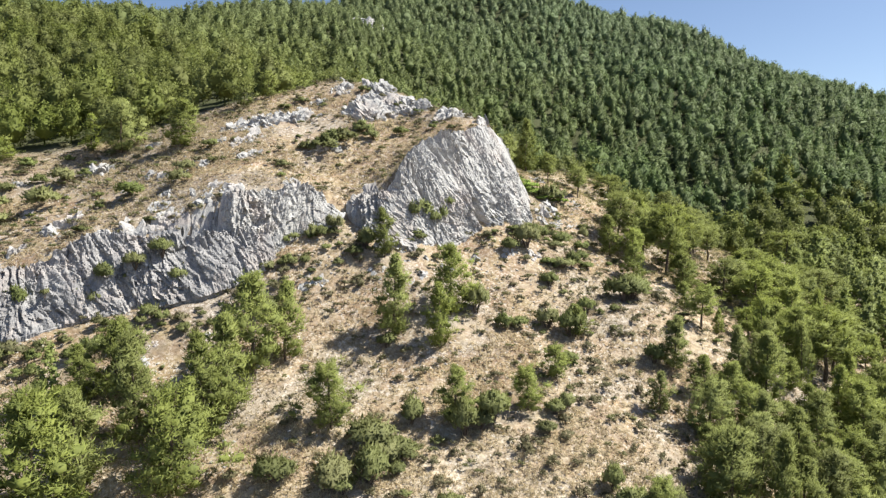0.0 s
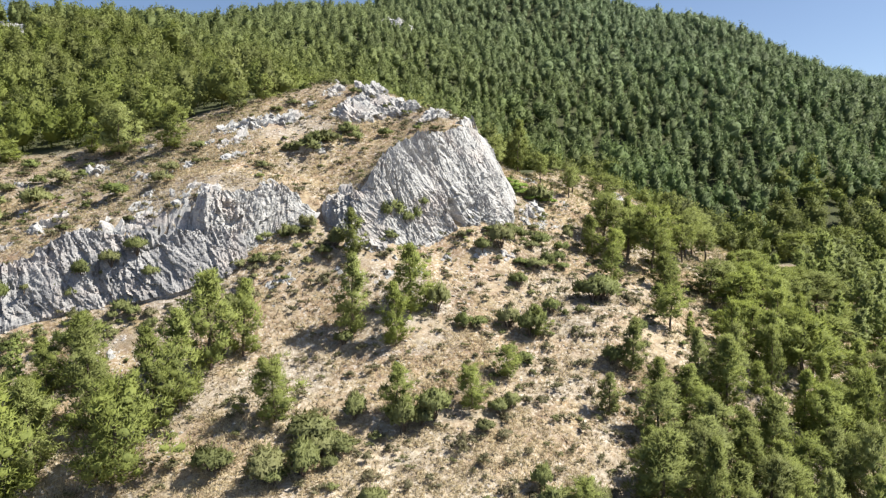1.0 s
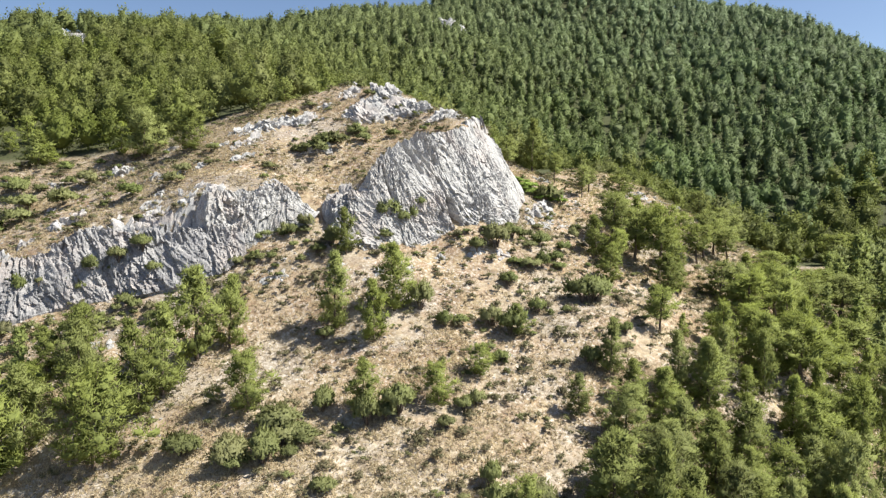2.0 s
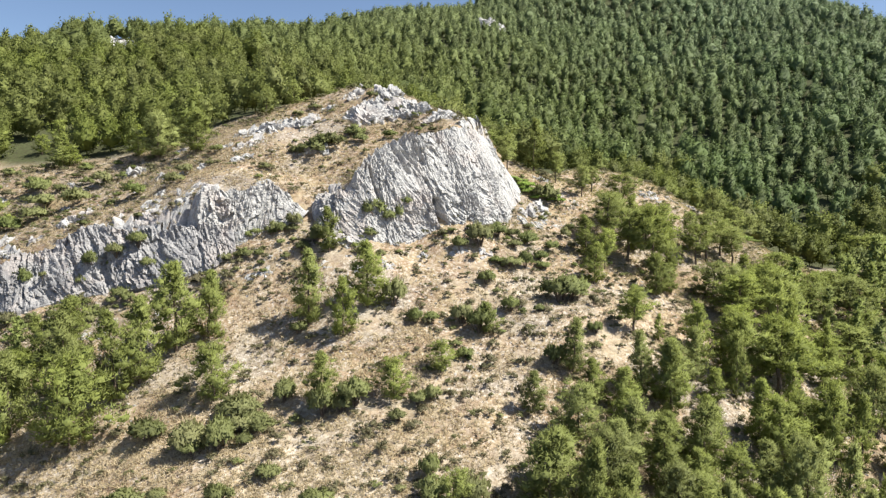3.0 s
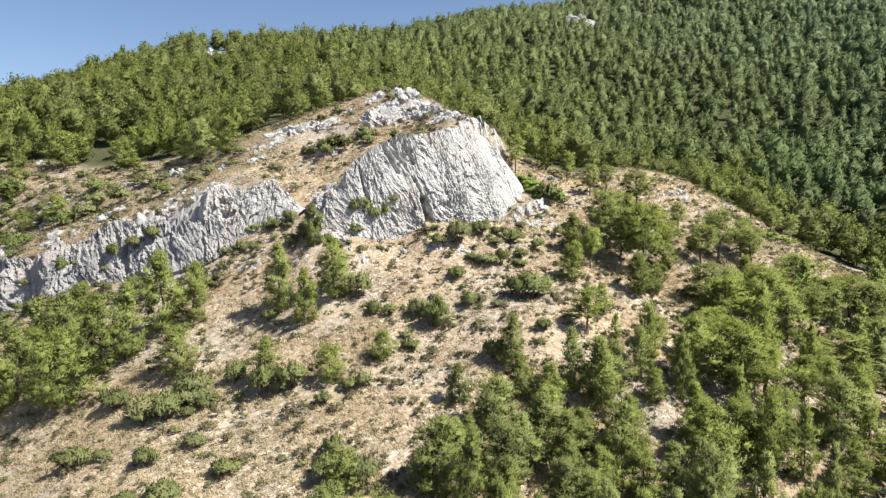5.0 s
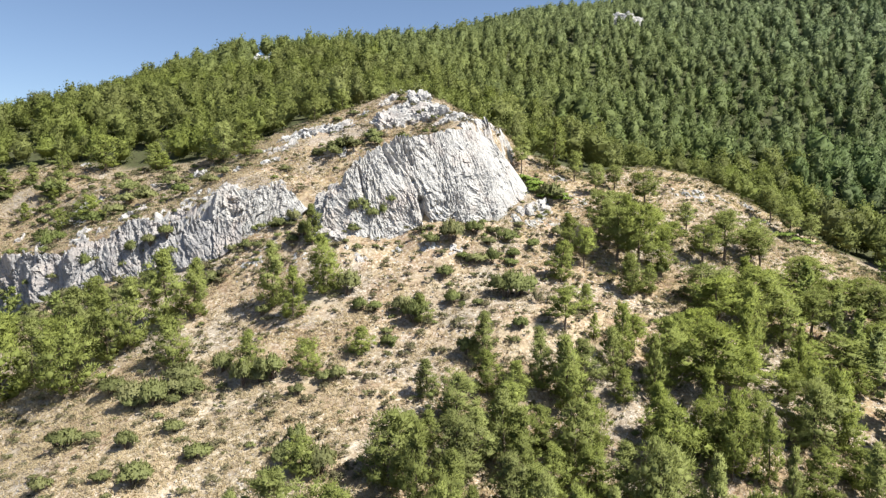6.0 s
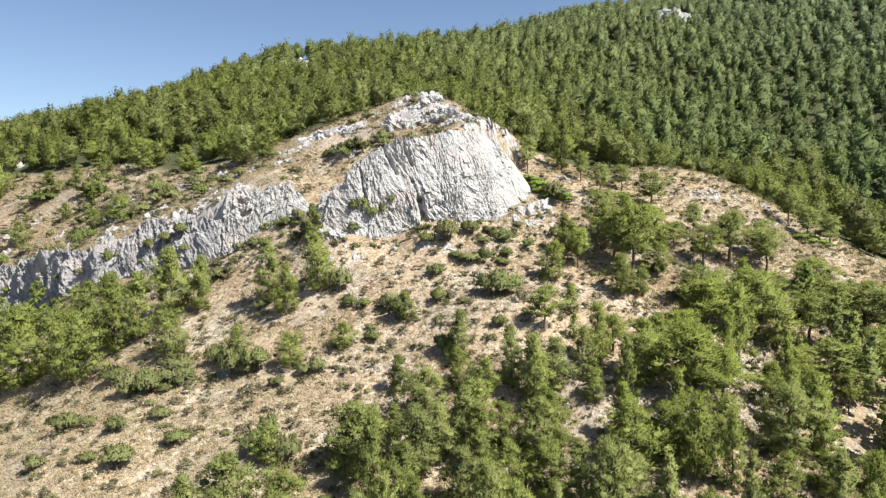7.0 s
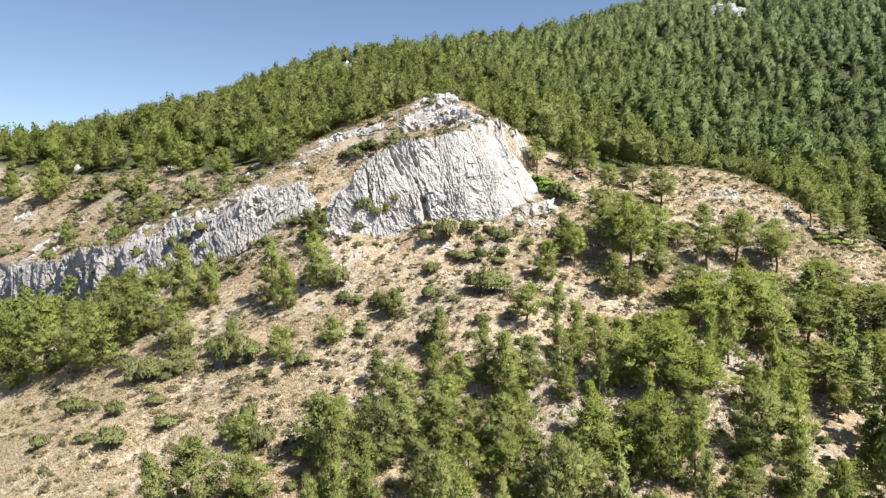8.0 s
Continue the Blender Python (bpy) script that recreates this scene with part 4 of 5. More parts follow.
SHRUBS_B = [(-4.7, 44.4, 1.9, 2.1), (5.4, 44.9, 0.7, 0.6), (1.4, 45.5, 2.6, 1.4), (7, 45.9, 1, 1), (2.5, 46.2, 1.4, 1.3), (-2.3, 46.5, 2, 1.4), (3.4, 46.8, 2.4,
          1.8), (7.9, 48.2, 1.2, 1), (8.7, 48.9, 1.3, 0.9), (10.1, 49.8, 0.8, 0.4), (11.1, 50.1, 0.8, 0.8), (17.8, 51.2, 0.7, 0.5), (-7.4, 51.8, 0.6, 0.8),
          (-0.1, 52, 0.6, 0.7), (14.9, 52, 1.1, 0.6), (-4.4, 53.6, 1.2, 1), (-61.8, 53.6, 2.3, 2.1), (10, 54.6, 1, 1), (17.1, 55.7, 1.8, 1.2), (-45.1, 56.2,
          2.1, 1.4), (36.9, 56.5, 1.2, 1.1), (5.1, 56.8, 1.4, 1), (35.4, 56.9, 1.2, 0.9), (-61.6, 57.1, 1.8, 2.1)]
SHRUBS_C = [(6.2, 57.5, 1, 1), (10.6, 57.7, 2.6, 1.6), (2.7, 57.9, 2.6, 1.5), (14.6, 58.2, 1, 0.7), (8.8, 58.3, 2, 1.3), (37.9, 58.9, 1, 1.1), (35.9, 59.5, 1.3,
          0.9), (20.1, 59.9, 1.2, 0.9), (12.7, 61.1, 1.4, 0.9), (-44, 62.1, 2, 2.3), (-7.1, 62.7, 2, 1.2), (39.3, 63.1, 1, 1), (-11.9, 63.4, 1.5, 0.9), (-40.9,
          63.4, 2, 1.9), (16.7, 64.1, 2.6, 2), (9.8, 64.2, 1.4, 1), (19.8, 64.2, 1.3, 0.7), (-9.9, 64.5, 1.8, 1.1), (-28.7, 64.8, 1.6, 2), (-51.9, 64.8, 1.4,
          1.8), (17.5, 64.9, 2.5, 2.1), (-24.5, 65.5, 1.6, 1.4), (-75.5, 65.8, 2.6, 3.5), (-37.6, 66.1, 2.4, 1.9)]
SHRUBS_D = [(-2.6, 66.4, 0.8, 1.2), (-43.6, 67.1, 1.7, 2.4), (6.4, 67.4, 1.7, 1.1), (-2.3, 67.8, 1.5, 1.3), (11.6, 68, 1.2, 1.4), (-25, 68.1, 1.3, 1.3), (4.4,
          68.8, 1, 0.7), (8.3, 68.9, 2.5, 1.5), (12.8, 69, 1.8, 0.9), (-0.3, 69.1, 2.6, 1.1), (-46.3, 69.2, 2.1, 2.1), (-65.1, 69.3, 2.5, 3.1), (-15.8, 69.4,
          0.9, 0.9), (45.8, 70.4, 0.9, 0.8), (35.9, 70.5, 0.7, 0.7), (-0.1, 71.3, 0.8, 0.8), (9.6, 71.4, 1.6, 1.2), (-38.3, 71.4, 1.8, 2), (14, 71.5, 1.2, 0.9),
          (-24.1, 73.3, 1, 1.3), (12.3, 73.4, 1.6, 1.3), (10.9, 73.5, 1.2, 1.1), (-14.3, 73.7, 1.3, 1.2), (-12.8, 74.3, 1.7, 2.1)]
SHRUBS_E = [(14.7, 74.9, 1.3, 1.1), (4.4, 75, 0.9, 0.5), (-12.4, 75.4, 1.8, 1.9), (-10.7, 76, 2, 2.1), (-8, 77.4, 1.4, 1.1), (38.3, 78.2, 1, 1), (-8.9, 78.5, 1.7,
          1.6), (-4.6, 79, 1.1, 1.1), (16.1, 79.1, 1.6, 0.9), (27.2, 80.6, 1.7, 1), (13, 84.5, 2.5, 2.1), (38.7, 109.9, 1, 2.1)]
SHRUBS = SHRUBS_A + SHRUBS_B + SHRUBS_C + SHRUBS_D + SHRUBS_E
FERNS = [(8.4, 86.2, 1.1, 1.2), (9.4, 86.3, 1.2, 1.4), (10.4, 86.1, 1.3, 1.6), (11.3, 85.4, 1.3, 1.6), (12.1, 86.2, 1.2, 1.5), (12.5, 85.0, 1.2, 1.5), (13.3, 85.8, 1.3, 1.5),
         (14.1, 85.5, 1.1, 1.2), (10.3, 85.3, 1.1, 1.2), (37.0, 107.5, 1.2, 1.8), (38.4, 107.9, 1.2, 2.0), (39.7, 109.4, 1.0, 1.6)]

MORE_PINES = [(20.3, 80.9, 6.3, 1.97), (23.4, 82.3, 6.8, 1.67), (24.8, 85.4, 4.4, 1.73), (30.7, 97.2, 3.7, 1.1), (23.5, 67.3, 2.9, 1.1), (27.1, 86.7, 3.3, 1.41), (21.0, 85.1, 4.3, 1.72), (34.4, 95.8, 4.9, 1.75)]
MORE_SHRUBS = [(7.2, 70.7, 0.77, 0.9), (11.3, 71.2, 0.85, 1.0), (12.7, 74.4, 1.02, 1.2), (11.9, 77.5, 0.68, 0.8), (14.5, 78.0, 0.59, 0.7), (16.2, 81.0, 0.85, 1.0), (10.3, 67.7, 0.77, 0.9), (14.4, 70.2, 0.77, 0.9)]
PINES, SHRUBS = PINES + MORE_PINES, SHRUBS + MORE_SHRUBS

FULL, CONE, SLIM, ROUND, THIN = range(5)
PINE_KINDS = [[pine_tree(s, w, b, p, n, 54, 0.95, 3) for s in (seed, seed + 1, seed + 2)] for seed, w, b, p, n in
              ((10, 2.4, 0.08, 0.75, 38), (20, 2.05, 0.06, 0.95, 36), (30, 1.45, 0.06, 0.85, 34), (40, 2.9, 0.1, 0.6, 44), (50, 1.9, 0.36, 0.42, 26))]
LIGHT_KINDS = [[pine_tree(s, w, b, p, 28, 36, 1.2, 3) for s in (seed, seed + 1, seed + 2)] for seed, w, b, p in
               ((110, 2.4, 0.08, 0.75), (120, 2.05, 0.06, 0.95), (130, 1.45, 0.08, 0.85), (140, 2.9, 0.12, 0.6))]
PINE_WIDTH = (2.15, 1.8, 1.3, 2.7, 1.5)
PINE_WORDS = ("bushy green pine tree on the dry slope", "conical green pine tree on the dry slope", "slender green pine tree on the dry slope",
              "broad rounded green pine tree on the dry slope", "thin-crowned pale green pine with a bare stem")


def plant_pine(kind, pick, x, y, tall, wide, turn, words="", near=True):
    trunk, crown = (PINE_KINDS if near else LIGHT_KINDS)[kind][pick]
    tree_ob = new("pine_tree")
    k, w = tall / 6.1, 1.06 * wide / PINE_WIDTH[kind]
    tree_ob.matrix_basis = Matrix.LocRotScale((x, y, float(ground_height(x, y)) - 0.1), Euler((0, 0, turn)), (w, w, k))
    thing("trunk", trunk, BARK, tree_ob)
    thing("crown", crown, NEEDLES, tree_ob)
    return tagged(tree_ob, label=words or PINE_WORDS[kind], category="tree", group="pines on the slope")


chance = random.Random(7)
for x, y, tall, wide in PINES:
    wide = max(wide, 0.26 * tall)
    slim = wide / tall
    kind = SLIM if slim < 0.26 else CONE if slim < 0.34 else FULL if slim < 0.45 else ROUND
    if (x > 14 and y > 62 and tall > 3.2 and chance.random() < 0.4) or (x > 6 and y > 85 and tall < 6.5):
        kind = THIN
    plant_pine(kind, chance.randrange(3), x, y, tall, wide, chance.uniform(0, 6.28), near=kind == THIN or y < 78)

# where more pines stand: the flank on the right, the foot of the low crags, the wood behind the shelf
def scattered(x0, x1, y0, y1, gap, seed, keep, loose=0.45, turn=0.0):
    """Places about gap metres apart where keep(x, y) says so; the rows turned, so that they never line up with the slope."""
    rng = np.random.default_rng(seed)
    more = 0.45 * (x1 - x0) * (turn != 0)
    x, y = np.meshgrid(np.arange(x0 - more, x1 + more, gap), np.arange(y0 - more, y1 + more, gap))
    x = x + (np.arange(x.shape[0])[:, None] % 2) * gap / 2 + rng.uniform(-loose, loose, x.shape) * gap
    y = y + rng.uniform(-loose, loose, x.shape) * gap
    if turn:
        mx, my, c, s = (x0 + x1) / 2, (y0 + y1) / 2, math.cos(turn), math.sin(turn)
        x, y = mx + (x - mx) * c - (y - my) * s, my + (x - mx) * s + (y - my) * c
        inside = (x > x0) & (x < x1) & (y > y0) & (y < y1)
        x, y = x[inside], y[inside]
    ok = keep(x, y)
    return x[ok], y[ok], rng


taken = np.array([(p[0], p[1]) for p in PINES])


def clear_of(x, y, far):
    return np.min(np.hypot(x[..., None] - taken[:, 0], y[..., None] - taken[:, 1]), -1) > far


def flank(x, y):
    """The wooded flank and the trees under the low crags."""
    edge = np.interp(y, [30, 40, 50, 62, 75, 90, 105, 118], [14, 19, 23, 28, 34, 42, 52, 62])
    right = (x > edge) & (y < wood_side(x) - 2) & ~((abs(x - 45) < 3.4) & (abs(y - 72) < 3)) & ~((abs(x - 40) < 3) & (abs(y - 62) < 3))
    left = (x < -19 - 0.25 * (50 - y)) & (y < np.interp(x, [-80, -70, -44, -30, -20], [45, 46, 47.5, 49.5, 50])) & (y > 20) & (x > -90)
    return (right | (left & (hashed(np.floor(x / 3), np.floor(y / 3), 0, 4) < 0.6))) & clear_of(x, y, 2.0)


fx, fy, rng = scattered(-80, 110, 18, 125, 3.2, 5, flank)
order = np.argsort(np.hypot(fx - 25, fy - 40))
for n in order[:170]:
    tall = rng.uniform(4.6, 7.4)
    kind = int(rng.choice([FULL, CONE, SLIM, ROUND], p=[0.3, 0.45, 0.17, 0.08]))
    plant_pine(kind, int(rng.integers(0, 3)), fx[n], fy[n], tall, tall * PINE_WIDTH[kind] / 6.1 * rng.uniform(0.62, 0.86), rng.uniform(0, 6.28), "green pine tree in the wooded flank of the hill", near=np.hypot(fx[n] - 25, fy[n] - 40) < 16 or fx[n] < -10)


def wood(name, label, xs, ys, rng, shapes, tall0, tall1, mat):
    """One joined object of many simple pines."""
    pieces_v, pieces_f, pieces_n, at = [], [], [], 0
    z = ground_height(xs, ys)
    for x, y, h in zip(xs, ys, z):
        v, f, light = shapes[int(rng.integers(0, len(shapes)))]
        k = rng.uniform(tall0, tall1) / 6
        k *= 1.3 if rng.uniform() < 0.08 else 1.0
        w = k * rng.uniform(0.85, 1.2)
        a = rng.uniform(0, 6.28)
        c, s = math.cos(a) * w, math.sin(a) * w
        pieces_v.append(np.stack([v[:, 0] * c - v[:, 1] * s + x, v[:, 0] * s + v[:, 1] * c + y, v[:, 2] * k + h - 0.1], -1))
        pieces_f.append(f + at)
        pieces_n.append(np.stack([light[:, 0] * c - light[:, 1] * s, light[:, 0] * s + light[:, 1] * c, light[:, 2] * w], -1) / w)
        at += len(v)
    me = mesh_of(name, np.concatenate(pieces_v), np.concatenate(pieces_f), normals=np.concatenate(pieces_n))
    tone = me.attributes.new("plant", "FLOAT", "POINT")
    tone.data.foreach_set("value", np.repeat(rng.uniform(0, 1, len(pieces_v)), [len(v) for v in pieces_v]).astype(np.float32))
    return thing(name, me, mat, label=label, category="forest", kind="stuff")


def wood_pine(seed, wide, bare, point, count, size, around, rings, lobes):
    """A pine of the woods: one dense, lobed, egg-shaped crown with a bristling skin of needle tufts, on a short stem."""
    rng = np.random.default_rng(seed)

    swell = rng.uniform(0, 6.28, 4)

    def crown(t, a):
        egg = np.clip(1.03 - t, 0.0, 1) ** point * np.clip(0.35 + 2.2 * t, 0, 1)
        egg = egg * (1 + 0.2 * np.sin(a + swell[0] + 2.5 * t) + 0.16 * np.sin(2 * a + swell[1] + 5 * t) + 0.12 * np.sin(9 * t + swell[2]))
        lobe = np.abs(bumps(np.cos(a) * 2.1 + seed, np.sin(a) * 2.1, t * 5.2, seed)) + 0.55 * np.abs(bumps(np.cos(a) * 4.4 + seed, np.sin(a) * 4.4, t * 10, seed + 1))
        r = wide * egg * (0.58 + lobes * lobe)
        return np.stack([np.cos(a) * r + 0.5 * t * t * math.cos(swell[3]), np.sin(a) * r + 0.5 * t * t * math.sin(swell[3]), 6 * (bare + (1 - bare) * t) + 0.7 * lobes * (lobe - 0.4)], -1)

    def outward(t, a):
        n = np.cross(crown(t, a + 0.2) - crown(t, a - 0.2), crown(t + 0.04, a) - crown(t - 0.04, a))
        n /= np.linalg.norm(n, axis=-1)[..., None] + 1e-6
        mid = crown(t, a) - (0.2, 0, 6 * (bare + 0.35))
        mid = mid / (1, 1, 1.5)
        n = n + 0.5 * mid / (np.linalg.norm(mid, axis=-1)[..., None] + 1e-6) + (0, 0, 0.15)
        return n / (np.linalg.norm(n, axis=-1)[..., None] + 1e-6)
    t, a = np.meshgrid(np.linspace(0.02, 0.97, rings), np.arange(around) * 2 * math.pi / around, indexing="ij")
    a = a + (np.arange(rings) % 2)[:, None] * math.pi / around
    heart = np.array((0, 0, 6 * (bare + 0.35)))
    body, lit = ((crown(t, a) - heart) * 0.74 + heart).reshape(-1, 3), outward(t, a).reshape(-1, 3)
    i, j = (q.ravel() for q in np.meshgrid(np.arange(rings - 1), np.arange(around), indexing="ij"))
    k = (j + 1) % around
    p = i * around
    skin = [np.stack([p + j, p + k, p + around + k], -1), np.stack([p + j, p + around + k, p + around + j], -1)]
    ring, last = np.arange(around), len(body)
    skin += [np.stack([(ring + 1) % around, ring, np.full(around, last)], -1), np.stack([last - around + ring, last - around + (ring + 1) % around, np.full(around, last + 1)], -1)]
    body = np.concatenate([body, [(0, 0, 6 * bare + 0.6), (0.3 * math.cos(swell[3]), 0.3 * math.sin(swell[3]), 5.5)]])
    lit = np.concatenate([lit, [(0, 0, -1), (0, 0, 1)]])
    # the skin of tufts
    t, a = rng.uniform(0.0, 1, count) ** 0.9, rng.uniform(0, 2 * math.pi, count)
    n = outward(t, a)
    at = heart + (crown(t, a) - heart) * rng.uniform(0.82, 1.08, count)[:, None]
    way = rng.normal(size=at.shape) + (0, 0, 0.5) + n * np.where(rng.uniform(size=count) < 0.4, 1.6, 0.2)[:, None]
    way /= np.linalg.norm(way, axis=1)[:, None]
    side = np.cross(n + rng.normal(size=at.shape) * 0.3, way)
    side /= np.linalg.norm(side, axis=1)[:, None] + 1e-6
    big = size * rng.uniform(0.7, 1.3, count)[:, None]
    base = at - way * big * 0.3 + n * size * 0.12
    v = np.stack([base + side * big * 0.36, base + way * big, base - side * big * 0.36], 1)
    f = np.arange(count * 3).reshape(-1, 3)
    light = n + rng.normal(size=n.shape) * 0.26
    light /= np.linalg.norm(light, axis=1)[:, None]
    turned = (np.cross(v[:, 1] - v[:, 0], v[:, 2] - v[:, 0]) * light).sum(-1) < 0
    f[turned] = f[turned][:, ::-1]
    stem, sides = rod([(0, 0, -0.4), (0.05, 0, 1.2), (0.1, 0, 2.6)], [0.14, 0.11, 0.08], 3)
    sides = np.concatenate([sides[:, :3], sides[:, [0, 2, 3]]])
    out = stem * (1, 1, 0) / (np.linalg.norm(stem * (1, 1, 0), axis=1)[:, None] + 1e-6) + (0, 0, 0.1)
    return leafage([(v.reshape(-1, 3), f, np.repeat(light, 3, 0)), (body, np.concatenate(skin), lit), (stem, sides, out)])


def flank_pine(seed, wide, point):
    """A pine of the joined wood on the flank: clumps bristling with tufts."""
    rng = np.random.default_rng(seed)
    c, r = pine_clumps(rng, 6.0, wide, 0.1, point, 24, 2, 1.6)
    middle = np.array((0.2, 0, 2.6))
    return leafage([tufts(rng, c, r * 1.15, 15, 0.32, 0.13, 0.75, 0.5, 0.3, 0.45, middle, 0.1), puffs(rng, c, r * 0.55, middle, 5, 2, 0.75, 1.2)])


NEAR_WOOD = [wood_pine(100 + k, (2.2, 1.9, 2.4, 1.75)[k % 4], 0.1, (0.42, 0.55, 0.34, 0.48)[k % 4], 600, 0.34, 12, 9, 1.0) for k in range(12)]
FAR_WOOD = [wood_pine(200 + k, (2.0, 1.75, 2.2, 1.6)[k % 4], 0.06, (0.48, 0.65, 0.38, 0.55)[k % 4], 190, 0.44, 8, 6, 0.85) for k in range(14)]
FLANK_WOOD = [flank_pine(600 + k, (1.6, 1.4, 1.8, 1.3)[k % 4], (0.6, 0.8, 0.5, 0.7)[k % 4]) for k in range(6)]
rest = order[170:]
if len(rest):
    wood("pine_wood", "loose pine wood on the lower flank of the hill", fx[rest], fy[rest], rng, FLANK_WOOD, 4.8, 7.2, FLANK_NEEDLES)


def open_patch(x, y):
    """Bare patches in the wood."""
    bare = (np.hypot((x + 100 + 0.95 * (y - 152)) / 6, (y - 155) / 13) < 1) | (np.hypot((x + 150) / 22, (y - 118) / 16) < 1) | (np.hypot((x + 27) / 8, (y - 255) / 7) < 1)
    return bare | ((fractal(x / 17, y / 17, 0, 3, 9) > 1.3) & (y > 152))


def seam(x, y):
    """Where the lighter pines of the shelf pass into those of the mountain."""
    return y + 26 * fractal(x / 26, y / 26, 0, 3, 19) + 14 * (hashed(np.floor(x * 3), np.floor(y * 3), 0, 23) - 0.5)


def near_wood(x, y):
    return (y > wood_side(x) + np.interp(x, [0, 5, 16, 24, 34, 42, 75, 80], [0, 6, 6, 1, 0, 0, -3, 0])) & (seam(x, y) < 150) & (x > -130) & (x < 110) & ~open_patch(x, y) & clear_of(x, y, 2.2)


RIDGE_X, RIDGE_Y = [-140, -97, -40, 20, 82, 127, 172, 260], [240, 255, 335, 356, 330, 312, 292, 260]   # the skyline


def far_wood(x, y):
    return (y > wood_side(x)) & ((seam(x, y) >= 150) | (x <= -130) | (x >= 110)) & ~open_patch(x, y) & (x < 20 + 0.68 * y) & (y < np.interp(x, RIDGE_X, RIDGE_Y) + 12) & (x > np.interp(y, [50, 72, 163, 239, 330], [-160, -155, -132, -115, -60]))


wx, wy, rng = scattered(-130, 110, 70, 200, 3.9, 8, near_wood, 0.5, 0.43)
wood("pine_wood", "green pine wood on the shelf behind the crags", wx, wy, rng, NEAR_WOOD, 3.6, 6.2, FAR_NEEDLES)
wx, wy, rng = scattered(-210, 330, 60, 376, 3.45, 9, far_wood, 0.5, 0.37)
wood("mountain_forest", "dark green pine forest covering the mountainside", wx, wy, rng, FAR_WOOD, 3.9, 6.6, HAZED_NEEDLES)

# ---- shrubs ----
MASTIC_MESHES = [shrub_meshes(60 + k, 18, 56, 0.17, 0.09) for k in range(4)]
SCRUB_MESHES = [shrub_meshes(80 + k, 8, 26, 0.26, 0.08, 0.7) for k in range(4)]
SMALL_MASTIC = [shrub_meshes(70 + k, 8, 26, 0.28, 0.14) for k in range(4)]


bushes = []


def plant_shrub(x, y, tall, wide, dry, z=None):
    """Notes where a bush grows; they are set out once all are known."""
    bushes.append((float(x), float(y), (float(ground_height(x, y)) if z is None else z) - 0.05, max(tall, 0.6 * wide), wide, dry, z is not None))


for x, y, tall, wide in SHRUBS:
    wide = wide * 1.15 if y > 60 else wide
    plant_shrub(x, y, tall, wide, wide < 0.85)
# the shelf to the west is half grown over
sx, sy, rng = scattered(-125, -34, 50, 84, 3.5, 23, lambda x, y: (behind_step(x, y) > 2.5) & (y < wood_side(x) + 1) & (fractal(x / 9, y / 9, 0, 2, 51) > np.where(x < -62, 0.05, 0.0)), 0.5)
for n in range(len(sx)):
    w = rng.uniform(0.6, 1.8)
    plant_shrub(sx[n], sy[n], w * rng.uniform(0.7, 1.1), w, rng.uniform() < 0.3)
    if rng.uniform() < (0.2 if sx[n] < -70 else 0.1):
        tall = rng.uniform(2.5, 5.0)
        plant_pine(int(rng.integers(0, 4)), int(rng.integers(0, 3)), sx[n] + 1.5, sy[n] + 1, tall, tall * 0.42, rng.uniform(0, 6.28), "green pine tree on the grassy shelf above the crags", near=False)

sx, sy, rng = scattered(-62, -31, 56, 78, 2.3, 25, lambda x, y: (behind_step(x, y) > 3.5) & (y < wood_side(x)) & (fractal(x / 7, y / 7, 0, 2, 53) > 0.15), 0.5)
for n in range(len(sx)):
    w = rng.uniform(0.45, 1.25)
    plant_shrub(sx[n], sy[n], w * rng.uniform(0.7, 1.1), w, rng.uniform() < 0.35)
for x, y, tall, wide in ((-91, 64.5, 8.2, 3.7), (-94.5, 66, 6.5, 2.8), (-104, 62, 6.0, 2.6), (-66, 58, 4.0, 1.7), (-52, 62.5, 3.4, 1.5)):
    plant_pine(ROUND, 1, x, y, tall, wide, x, "broad dark green pine tree on the grassy shelf")

plant_pine(ROUND, 0, -160, 170.5, 4.6, 2.2, 1.0, "lone dark pine tree on the bare crest", near=False)

# undergrowth along the foot of the low crags
for x in np.arange(-78, -12, 0.55):
    w = chance.uniform(0.5, 1.6)
    plant_shrub(float(x) + chance.uniform(-0.6, 0.6), float(np.interp(x, [-80, -60, -44, -32.7, -29, -24.6, -16.5, -12], [47.8, 49.4, 50.4, 51.2, 53.4, 55.2, 58, 62])) - chance.uniform(0.3, 3.6), w * 1.05, w, chance.random() < 0.25)

for x in np.arange(-70, -20, 0.75):
    w = chance.uniform(0.5, 1.4)
    plant_shrub(float(x) + chance.uniform(-0.6, 0.6), float(np.interp(x, [-80, -60, -44, -32.7, -29, -24.6, -16.5], [47.8, 49.4, 50.4, 51.2, 53.4, 55.2, 58])) - chance.uniform(2.0, 8.0), w, w, chance.random() < 0.35)

# the gully between the crags and the bank under them
sx, sy, rng = scattered(-15, -5.5, 56, 65, 1.55, 27, lambda x, y: (behind_step(x, y) < -0.8) & (y > 55.5 + 0.25 * (x + 15)), 0.5)
for n in range(len(sx)):
    if rng.uniform() < 0.75:
        w = rng.uniform(0.4, 1.15)
        plant_shrub(sx[n], sy[n], w * rng.uniform(0.8, 1.2), w, rng.uniform() < 0.4)
sx, sy, rng = scattered(-30, 0, 64, 86, 4.0, 29, lambda x, y: (behind_step(x, y) > 2.5) & (y < wood_side(x)), 0.5)
